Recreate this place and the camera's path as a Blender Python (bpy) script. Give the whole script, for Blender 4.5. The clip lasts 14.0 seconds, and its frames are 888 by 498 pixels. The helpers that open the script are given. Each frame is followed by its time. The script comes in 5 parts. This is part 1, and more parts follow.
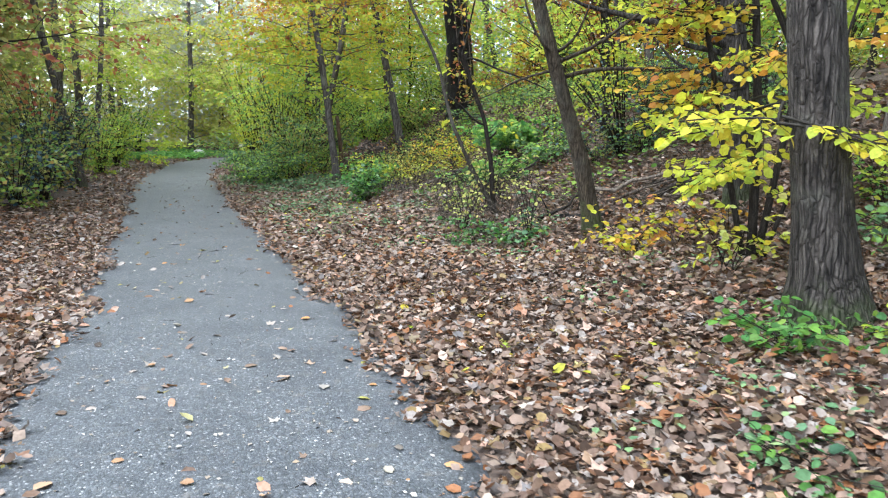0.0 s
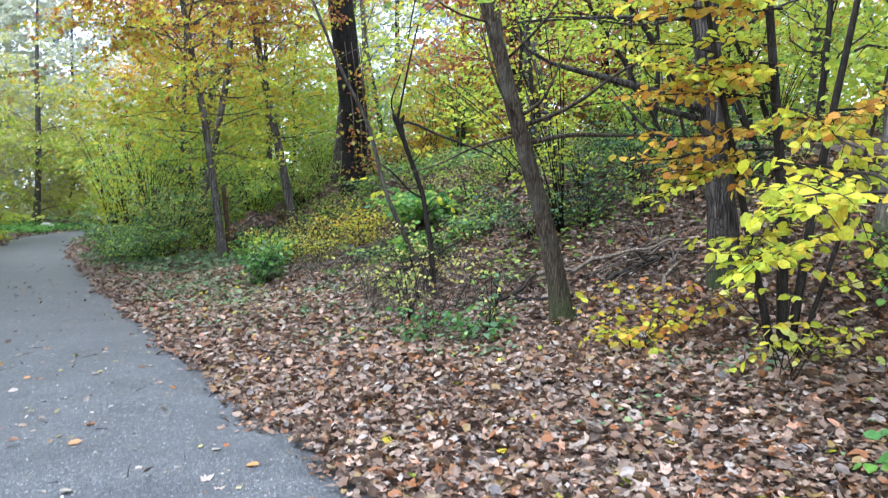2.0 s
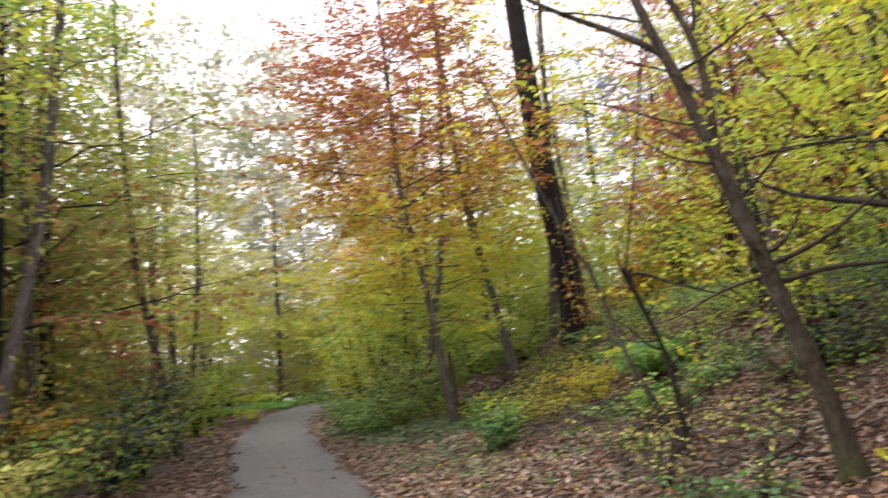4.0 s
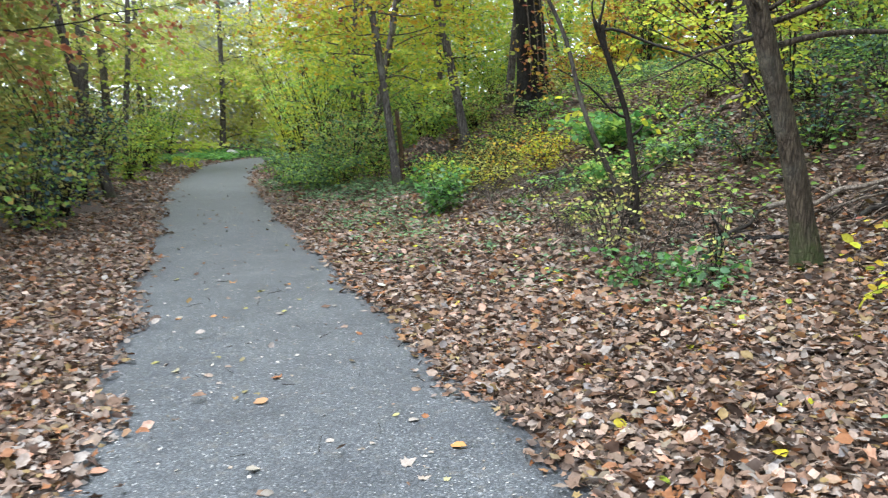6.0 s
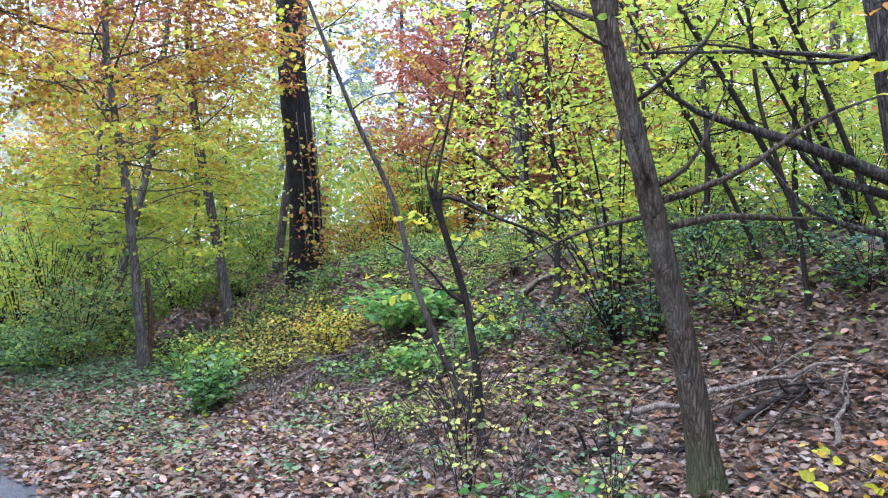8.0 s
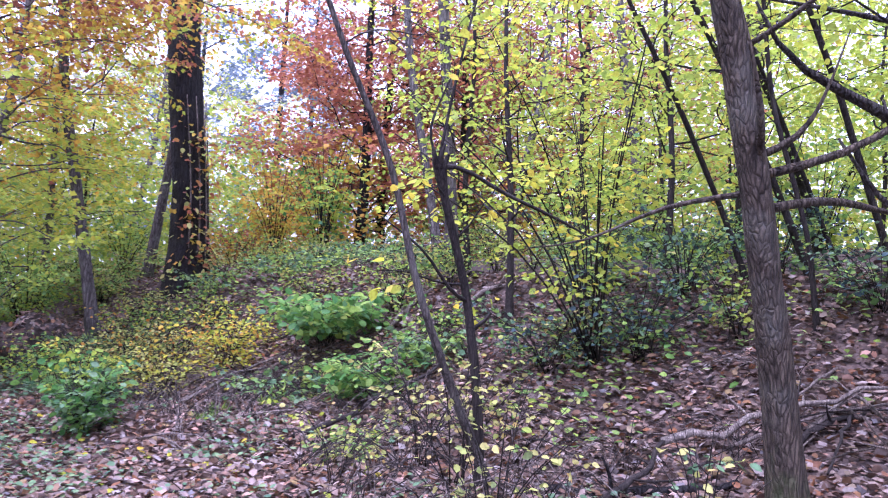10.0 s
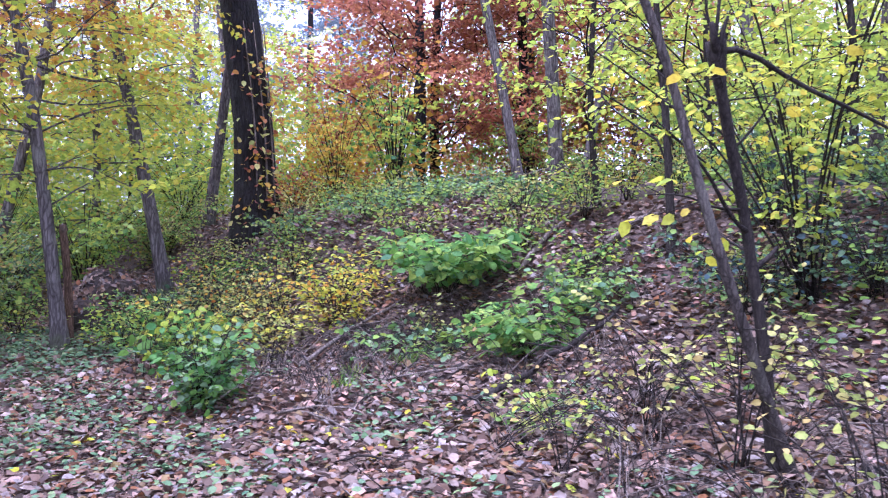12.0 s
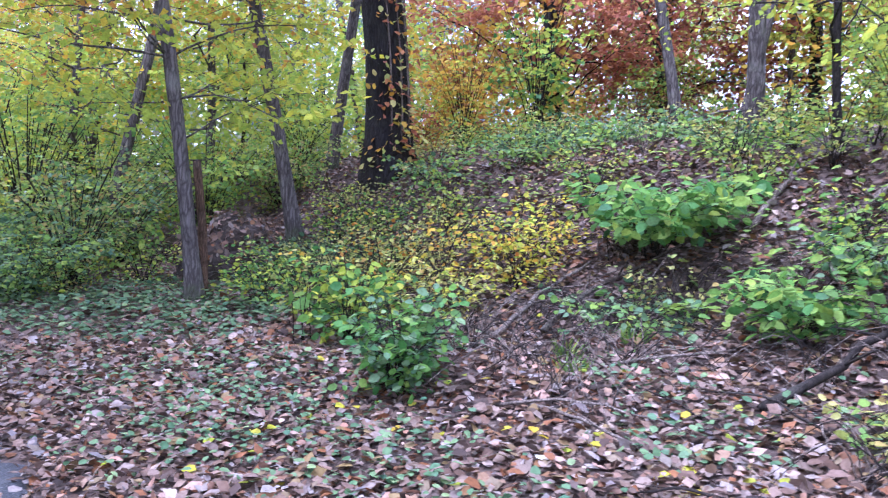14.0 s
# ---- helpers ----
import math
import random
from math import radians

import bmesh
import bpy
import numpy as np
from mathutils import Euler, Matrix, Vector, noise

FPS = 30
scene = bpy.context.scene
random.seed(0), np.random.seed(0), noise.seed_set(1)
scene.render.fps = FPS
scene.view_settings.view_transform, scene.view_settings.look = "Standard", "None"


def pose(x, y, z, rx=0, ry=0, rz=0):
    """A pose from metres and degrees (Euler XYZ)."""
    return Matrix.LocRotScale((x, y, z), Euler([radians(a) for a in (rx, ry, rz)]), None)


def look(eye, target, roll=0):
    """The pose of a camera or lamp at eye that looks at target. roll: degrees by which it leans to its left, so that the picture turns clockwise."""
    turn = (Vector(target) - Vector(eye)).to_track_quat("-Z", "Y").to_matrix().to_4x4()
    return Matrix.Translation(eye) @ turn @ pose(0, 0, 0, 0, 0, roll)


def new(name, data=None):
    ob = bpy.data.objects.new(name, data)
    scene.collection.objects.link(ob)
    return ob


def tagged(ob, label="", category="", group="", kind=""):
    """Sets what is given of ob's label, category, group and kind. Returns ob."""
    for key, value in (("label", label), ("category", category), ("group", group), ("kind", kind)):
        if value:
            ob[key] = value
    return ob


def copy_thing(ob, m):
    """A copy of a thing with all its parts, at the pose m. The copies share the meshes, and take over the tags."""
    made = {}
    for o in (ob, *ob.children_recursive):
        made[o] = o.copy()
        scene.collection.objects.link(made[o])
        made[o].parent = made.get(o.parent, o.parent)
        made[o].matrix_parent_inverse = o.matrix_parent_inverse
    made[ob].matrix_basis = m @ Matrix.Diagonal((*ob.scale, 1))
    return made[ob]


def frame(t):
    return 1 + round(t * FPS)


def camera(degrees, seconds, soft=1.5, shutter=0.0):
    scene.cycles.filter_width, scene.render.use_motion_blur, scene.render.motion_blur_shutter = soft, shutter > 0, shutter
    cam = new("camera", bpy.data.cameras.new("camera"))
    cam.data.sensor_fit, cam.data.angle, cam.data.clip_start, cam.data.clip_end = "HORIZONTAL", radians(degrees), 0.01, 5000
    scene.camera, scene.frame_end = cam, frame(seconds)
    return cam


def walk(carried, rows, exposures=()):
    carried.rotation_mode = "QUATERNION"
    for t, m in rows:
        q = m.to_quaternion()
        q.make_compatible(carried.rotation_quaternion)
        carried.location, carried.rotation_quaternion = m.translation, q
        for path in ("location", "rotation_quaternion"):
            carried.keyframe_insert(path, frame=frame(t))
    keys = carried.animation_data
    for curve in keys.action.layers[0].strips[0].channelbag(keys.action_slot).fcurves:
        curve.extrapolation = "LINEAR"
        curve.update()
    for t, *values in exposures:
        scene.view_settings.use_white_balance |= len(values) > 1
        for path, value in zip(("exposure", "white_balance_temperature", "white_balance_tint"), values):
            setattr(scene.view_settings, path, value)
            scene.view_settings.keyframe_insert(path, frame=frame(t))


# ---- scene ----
cam = camera(61.0, 14.0, soft=1.15, shutter=0.24)
PATH = [
    (0, (0.003, 0.013, 1.587), (-0.006, 1.995, 1.317), 0.6),
    (0.5, (-0.276, 0.493, 1.59), (-0.242, 2.474, 1.322), 0.7),
    (1, (-0.576, 0.874, 1.587), (-0.456, 2.853, 1.324), 1.1),
    (1.5, (-0.769, 1.29, 1.585), (-0.513, 3.262, 1.365), 1.0),
    (2, (-0.901, 1.691, 1.657), (-0.555, 3.659, 1.572), 0.3),
    (2.5, (-1.066, 1.795, 1.724), (-0.669, 3.753, 1.806), -1.1),
    (3, (-1.151, 1.83, 1.782), (-0.796, 3.782, 2.035), -2.7),
    (3.5, (-1.17, 1.843, 1.864), (-0.956, 3.8, 2.218), -4.0),
    (4, (-1.191, 1.878, 1.852), (-1.369, 3.843, 2.178), -5.0),
    (4.2, (-1.202, 1.856, 1.839), (-1.572, 3.805, 2.091), -5.5),
    (6.3, (-1.19, 3.064, 1.683), (-1.139, 5.041, 1.385), 1.5),
    (6.5, (-1.205, 3.269, 1.704), (-1.017, 5.241, 1.432), 2.1),
    (7, (-1.388, 3.788, 1.703), (-0.906, 5.722, 1.532), 2.9),
    (7.5, (-1.536, 4.312, 1.858), (-0.98, 6.232, 1.915), 0.8),
    (7.7, (-1.587, 4.549, 1.899), (-1.03, 6.466, 2.025), 0.4),
    (9.8, (-2.234, 6.441, 1.665), (-1.351, 8.224, 1.871), 2.5),
    (10, (-2.246, 6.664, 1.632), (-1.324, 8.423, 1.865), 2.6),
    (10.5, (-2.306, 7.17, 1.673), (-1.276, 8.867, 1.913), 4.0),
    (11, (-2.559, 7.563, 1.741), (-1.589, 9.305, 1.903), 2.5),
    (11.5, (-2.72, 8.086, 1.655), (-1.834, 9.877, 1.747), 0.6),
    (12, (-2.875, 8.544, 1.666), (-1.987, 10.335, 1.733), 0.1),
    (12.5, (-3.06, 8.976, 1.681), (-2.173, 10.768, 1.728), 0.9),
    (13, (-3.122, 9.491, 1.692), (-2.272, 11.301, 1.719), 2.1),
    (13.5, (-3.243, 10.023, 1.668), (-2.46, 11.864, 1.665), 2.5),
    (14, (-3.401, 10.483, 1.645), (-2.694, 12.352, 1.584), 1.8),
]
walk(cam, [(t, look(eye, target, roll)) for t, eye, target, roll in PATH],
     exposures=[(0, 2.17, 5800, 4), (2, 2.17, 5550, 8), (2.6, 2.02, 5100, 13), (3, 1.85, 4900, 25), (3.4, 1.6, 5350, 17), (3.9, 1.65, 7000, 20), (4.2, 1.65, 7000, 20), (6, 2.15, 5950, 4), (6.6, 2.2, 5900, 6), (7, 2.3, 5800, 8), (7.5, 2.28, 5300, 11), (10, 2.36, 5080, 46), (11, 2.46, 5030, 46), (12.5, 2.47, 5000, 38), (14, 2.54, 4900, 34)])

# ---- light ----
world = bpy.data.worlds.new("overcast_sky")
scene.world = world
world.use_nodes = True
wn = world.node_tree
wn.nodes.clear()
sky = wn.nodes.new("ShaderNodeTexSky")
sky.sky_type, sky.sun_disc = "NISHITA", False
sky.sun_elevation, sky.sun_rotation = radians(64), radians(-110)
sky.air_density, sky.dust_density, sky.ozone_density = 1.0, 4.0, 1.0
cloud = wn.nodes.new("ShaderNodeMix")
cloud.data_type = "RGBA"
cloud.inputs[0].default_value = 0.6
cloud.inputs[7].default_value = (11.5, 11.9, 12.6, 1)
wbg, wout = wn.nodes.new("ShaderNodeBackground"), wn.nodes.new("ShaderNodeOutputWorld")
wbg.inputs[1].default_value = 0.088
wn.links.new(sky.outputs[0], cloud.inputs[6])
wn.links.new(cloud.outputs[2], wbg.inputs[0])
wn.links.new(wbg.outputs[0], wout.inputs[0])
sun = new("sun", bpy.data.lights.new("sun", "SUN"))
sun.data.energy, sun.data.angle, sun.data.color = 1.5, radians(50), (1, 0.98, 0.95)
sun.matrix_world = look((0, 0, 0), (0.412, 0.15, -0.899))

rnd = np.random.RandomState(7)


# ---- materials ----
def nodes_of(name):
    m = bpy.data.materials.new(name)
    m.use_nodes = True
    t = m.node_tree
    return m, t, t.nodes["Principled BSDF"], t.nodes["Material Output"]


def ramp_of(t, stops, interp="LINEAR"):
    r = t.nodes.new("ShaderNodeValToRGB")
    r.color_ramp.interpolation = interp
    el = r.color_ramp.elements
    while len(el) < len(stops):
        el.new(0.5)
    for e, (p, c) in zip(el, stops):
        e.position, e.color = p, (*c, 1)
    return r


def tex(t, kind, scale, coords, **more):
    n = t.nodes.new(kind)
    n.inputs["Scale"].default_value = scale
    for k, v in more.items():
        n.inputs[k].default_value = v
    t.links.new(coords, n.inputs["Vector"])
    return n


def mix(t, a, b, fac, mode="MIX"):
    n = t.nodes.new("ShaderNodeMix")
    n.data_type, n.blend_type = "RGBA", mode
    for value, slot in ((fac, 0), (a, 6), (b, 7)):
        if isinstance(value, (int, float)):
            n.inputs[slot].default_value = value
        elif isinstance(value, tuple):
            n.inputs[slot].default_value = (*value, 1)
        else:
            t.links.new(value, n.inputs[slot])
    return n.outputs[2]


def bump(t, b, height, strength, distance):
    n = t.nodes.new("ShaderNodeBump")
    n.inputs["Strength"].default_value, n.inputs["Distance"].default_value = strength, distance
    t.links.new(height, n.inputs["Height"])
    t.links.new(n.outputs[0], b.inputs["Normal"])


def spaced(colours):
    return [(i / max(1, len(colours) - 1), c) for i, c in enumerate(colours)]


def leaf_material(name, colours, glow=0.35, single=False, rough=0.5):
    """Thin leaves: each takes its own tint, and light passes through them."""
    m, t, b, out = nodes_of(name)
    if single:
        pick = t.nodes.new("ShaderNodeObjectInfo").outputs["Random"]
    else:
        pick = t.nodes.new("ShaderNodeNewGeometry").outputs["Random Per Island"]
    r = ramp_of(t, spaced(colours))
    t.links.new(pick, r.inputs[0])
    co = t.nodes.new("ShaderNodeTexCoord").outputs["Object"]
    blot = tex(t, "ShaderNodeTexNoise", 45, co, Detail=2.0)
    dark = ramp_of(t, [(0.3, (0.55, 0.5, 0.45)), (0.6, (1, 1, 1))])
    t.links.new(blot.outputs[0], dark.inputs[0])
    col = mix(t, r.outputs[0], dark.outputs[0], 0.6, "MULTIPLY")
    t.links.new(col, b.inputs["Base Color"])
    b.inputs["Roughness"].default_value = rough
    b.inputs["Specular IOR Level"].default_value = 0.2
    if glow:
        tr, mx = t.nodes.new("ShaderNodeBsdfTranslucent"), t.nodes.new("ShaderNodeMixShader")
        t.links.new(col, tr.inputs[0])
        mx.inputs[0].default_value = glow
        t.links.new(b.outputs[0], mx.inputs[1])
        t.links.new(tr.outputs[0], mx.inputs[2])
        t.links.new(mx.outputs[0], out.inputs[0])
    return m


def bark_material(name, dark, light, ridge=16.0, moss=0.0, deep=0.02, lichen=0.15):
    m, t, b, out = nodes_of(name)
    tc = t.nodes.new("ShaderNodeTexCoord")
    mp = t.nodes.new("ShaderNodeMapping")
    mp.inputs["Scale"].default_value = (1, 1, 0.13)
    t.links.new(tc.outputs["Object"], mp.inputs["Vector"])
    warp = tex(t, "ShaderNodeTexNoise", ridge, mp.outputs[0], Detail=6.0, Distortion=0.4, Roughness=0.62)
    bent = tex(t, "ShaderNodeTexNoise", 5, tc.outputs["Object"], Detail=3.0)
    wavy = mix(t, mp.outputs[0], bent.outputs["Color"], 0.06)
    cell = tex(t, "ShaderNodeTexVoronoi", ridge * 1.4, wavy, Randomness=1.0)
    cell.feature = "DISTANCE_TO_EDGE"
    fine = tex(t, "ShaderNodeTexNoise", 90, tc.outputs["Object"], Detail=4.0)
    wide = tex(t, "ShaderNodeTexNoise", 2.2, tc.outputs["Object"], Detail=3.0)
    c1 = ramp_of(t, [(0.35, dark), (0.68, light)])
    t.links.new(warp.outputs[0], c1.inputs[0])
    gap = ramp_of(t, [(0.0, (0.22, 0.2, 0.19)), (0.22, (1, 1, 1))])
    t.links.new(cell.outputs["Distance"], gap.inputs[0])
    col = mix(t, c1.outputs[0], gap.outputs[0], 0.8, "MULTIPLY")
    pale = ramp_of(t, [(0.56, (0, 0, 0)), (0.72, (lichen, lichen, lichen))])
    t.links.new(wide.outputs[0], pale.inputs[0])
    col = mix(t, col, (0.3, 0.31, 0.26), pale.outputs[0])
    if moss:
        z = t.nodes.new("ShaderNodeSeparateXYZ")
        t.links.new(tc.outputs["Object"], z.inputs[0])
        low = t.nodes.new("ShaderNodeMapRange")
        low.inputs[1].default_value, low.inputs[2].default_value = moss, 0.0
        t.links.new(z.outputs[2], low.inputs[0])
        patch = t.nodes.new("ShaderNodeMath")
        patch.operation = "MULTIPLY_ADD"
        blotch = tex(t, "ShaderNodeTexNoise", 9, tc.outputs["Object"], Detail=5.0, Roughness=0.7)
        half = t.nodes.new("ShaderNodeMath")
        half.operation = "MULTIPLY"
        half.inputs[1].default_value = 0.55
        t.links.new(low.outputs[0], half.inputs[0])
        t.links.new(blotch.outputs[0], patch.inputs[0])
        patch.inputs[1].default_value = 0.75
        t.links.new(half.outputs[0], patch.inputs[2])
        cover = ramp_of(t, [(0.6, (0, 0, 0)), (0.95, (0.7, 0.7, 0.7))])
        t.links.new(patch.outputs[0], cover.inputs[0])
        col = mix(t, col, (0.045, 0.066, 0.018), cover.outputs[0])
    grain = ramp_of(t, [(0.3, (0.7, 0.7, 0.7)), (0.7, (1.15, 1.15, 1.15))])
    t.links.new(fine.outputs[0], grain.inputs[0])
    col = mix(t, col, grain.outputs[0], 0.7, "MULTIPLY")
    t.links.new(col, b.inputs["Base Color"])
    b.inputs["Roughness"].default_value = 0.9
    b.inputs["Specular IOR Level"].default_value = 0.2
    h = mix(t, warp.outputs[0], gap.outputs[0], 0.5)
    bump(t, b, h, 1.0, deep)
    return m


BROWN = [(0.34, 0.18, 0.115), (0.36, 0.25, 0.2), (0.09, 0.055, 0.04), (0.4, 0.31, 0.25), (0.030, 0.021, 0.016), (0.088, 0.053, 0.038), (0.138, 0.088, 0.063), (0.186, 0.125, 0.093), (0.260, 0.210, 0.181), (0.054, 0.033, 0.025),
         (0.212, 0.159, 0.123), (0.111, 0.067, 0.047), (0.172, 0.107, 0.073), (0.233, 0.203, 0.183), (0.274, 0.238, 0.217), (0.118, 0.075, 0.055),
         (0.219, 0.163, 0.133), (0.179, 0.075, 0.032), (0.217, 0.094, 0.040), (0.041, 0.028, 0.022), (0.158, 0.097, 0.065), (0.145, 0.135, 0.139),
         (0.212, 0.148, 0.059), (0.080, 0.050, 0.036), (0.206, 0.107, 0.046), (0.246, 0.187, 0.144)]
LITTER = leaf_material("fallen_leaves", BROWN, 0.12, rough=0.55)
LITTER_ONE = leaf_material("fallen_leaf", BROWN[2:] + [(0.45, 0.36, 0.05), (0.42, 0.42, 0.38)], 0.1, single=True, rough=0.55)
PATH_LEAF = leaf_material("leaf_on_path", [(0.3, 0.28, 0.26), (0.22, 0.15, 0.11), (0.06, 0.042, 0.03), (0.34, 0.31, 0.28), (0.2, 0.13, 0.09), (0.4, 0.2, 0.07),
                                           (0.28, 0.25, 0.22), (0.3, 0.28, 0.08), (0.1, 0.075, 0.055)], 0.1, single=True, rough=0.5)
CRUMB = leaf_material("leaf_crumbs", [(0.4, 0.39, 0.37), (0.3, 0.25, 0.2), (0.12, 0.1, 0.08), (0.45, 0.43, 0.4), (0.2, 0.15, 0.1)], 0.0)
LIME = leaf_material("lime_leaves", [(0.27, 0.40, 0.05), (0.43, 0.53, 0.06), (0.34, 0.46, 0.055), (0.55, 0.55, 0.06), (0.21, 0.33, 0.055), (0.47, 0.55, 0.09)], 0.55)
YELLOW = leaf_material("yellow_leaves", [(0.48, 0.54, 0.045), (0.62, 0.58, 0.045), (0.38, 0.50, 0.05), (0.64, 0.49, 0.045), (0.53, 0.57, 0.07), (0.31, 0.43, 0.05), (0.58, 0.45, 0.05)], 0.55)
GOLD = leaf_material("golden_leaves", [(0.62, 0.35, 0.04), (0.62, 0.47, 0.05), (0.44, 0.18, 0.035), (0.64, 0.42, 0.045), (0.45, 0.45, 0.055), (0.40, 0.15, 0.035), (0.52, 0.40, 0.05)], 0.52)
RUST = leaf_material("russet_leaves", [(0.34, 0.115, 0.06), (0.42, 0.17, 0.07), (0.27, 0.085, 0.065), (0.47, 0.22, 0.075), (0.32, 0.105, 0.07), (0.36, 0.15, 0.085)], 0.42)
GREEN = leaf_material("green_leaves", [(0.13, 0.28, 0.07), (0.21, 0.38, 0.08), (0.32, 0.47, 0.085), (0.16, 0.31, 0.09), (0.40, 0.52, 0.09), (0.12, 0.24, 0.08)], 0.52)
FRESH = leaf_material("fresh_green_leaves", [(0.065, 0.19, 0.05), (0.105, 0.26, 0.055), (0.165, 0.32, 0.055), (0.065, 0.17, 0.07), (0.24, 0.36, 0.06)], 0.5)
IVY = leaf_material("ivy_leaves", [(0.06, 0.125, 0.06), (0.1, 0.185, 0.085), (0.16, 0.25, 0.11), (0.075, 0.155, 0.09), (0.23, 0.31, 0.13)], 0.3, rough=0.55)
NEEDLE = leaf_material("conifer_needles", [(0.0275, 0.0605, 0.0678), (0.044, 0.0825, 0.0795), (0.055, 0.088, 0.0906), (0.033, 0.066, 0.0845)], 0.2)
OLIVE = leaf_material("olive_leaves", [(0.23, 0.29, 0.085), (0.33, 0.37, 0.10), (0.40, 0.38, 0.11), (0.18, 0.25, 0.09), (0.46, 0.31, 0.09), (0.27, 0.34, 0.10)], 0.52)
# Pale shrub leaves; on the trees beyond the bend the paleness imitates haze.
PALE = leaf_material("pale_dry_and_hazed_leaves", [(0.50, 0.53, 0.15), (0.60, 0.56, 0.19), (0.37, 0.43, 0.11), (0.54, 0.60, 0.15), (0.50, 0.36, 0.14)], 0.52)
# Aerial haze over distant trees, put into a paler, greyer leaf colour.
HAZE = leaf_material("haze_tinted_far_leaves", [(0.42, 0.47, 0.36), (0.5, 0.53, 0.4), (0.36, 0.42, 0.36), (0.52, 0.5, 0.34), (0.44, 0.44, 0.42)], 0.5)
# Conifer needles, paler and bluer than NEEDLE to stand in for distance haze.
BLUISH = leaf_material("haze_tinted_far_needles", [(0.11, 0.16, 0.18), (0.15, 0.2, 0.22), (0.19, 0.24, 0.26), (0.13, 0.18, 0.21)], 0.3)


OAK = bark_material("furrowed_bark", (0.014, 0.0115, 0.0105), (0.11, 0.095, 0.085), 24, 0.55, 0.04)
MOSSY = bark_material("mossy_bark", (0.03, 0.023, 0.017), (0.115, 0.09, 0.064), 30, 0.9, 0.02)
DARK = bark_material("dark_bark", (0.009, 0.008, 0.008), (0.03, 0.026, 0.024), 20, 0.0, 0.03, 0.05)
SMOOTH = bark_material("smooth_grey_bark", (0.065, 0.055, 0.05), (0.16, 0.142, 0.13), 18, 0.5, 0.006, 0.25)
TWIG = bark_material("twig_bark", (0.014, 0.011, 0.009), (0.042, 0.034, 0.028), 40, 0.0, 0.003, 0.08)
SAPLING = bark_material("sapling_bark", (0.03, 0.025, 0.021), (0.105, 0.09, 0.076), 36, 0.0, 0.005, 0.15)
DEADPOLE = bark_material("rotten_wood", (0.06, 0.035, 0.02), (0.16, 0.1, 0.06), 30, 0.0, 0.01)
DEADWOOD = bark_material("dead_wood", (0.075, 0.06, 0.05), (0.27, 0.225, 0.185), 40, 0.0, 0.004)


def ground_material(name="forest_floor", tone=1.0):
    m, t, b, out = nodes_of(name)
    co = t.nodes.new("ShaderNodeTexCoord").outputs["Object"]
    cell = tex(t, "ShaderNodeTexVoronoi", 22, co, Randomness=1.0)
    sep = t.nodes.new("ShaderNodeSeparateColor")
    t.links.new(cell.outputs["Color"], sep.inputs[0])
    leafy = ramp_of(t, spaced([tuple(tone * c for c in q) for q in [(0.07, 0.046, 0.035), (0.13, 0.086, 0.066), (0.2, 0.14, 0.105), (0.1, 0.064, 0.05), (0.25, 0.18, 0.14), (0.14, 0.09, 0.07)]]))
    t.links.new(sep.outputs[0], leafy.inputs[0])
    edge = ramp_of(t, [(0.0, (1, 1, 1)), (0.75, (0.5, 0.48, 0.45))])
    t.links.new(cell.outputs["Distance"], edge.inputs[0])
    col = mix(t, leafy.outputs[0], edge.outputs[0], 1.0, "MULTIPLY")
    broad = tex(t, "ShaderNodeTexNoise", 0.7, co, Detail=4.0)
    soil = ramp_of(t, [(0.45, (0, 0, 0)), (0.7, (0.7, 0.7, 0.7))])
    t.links.new(broad.outputs[0], soil.inputs[0])
    col = mix(t, col, (0.05, 0.035, 0.027), soil.outputs[0])
    t.links.new(col, b.inputs["Base Color"])
    b.inputs["Roughness"].default_value = 0.95
    bump(t, b, edge.outputs[0], 0.8, 0.03)
    return m


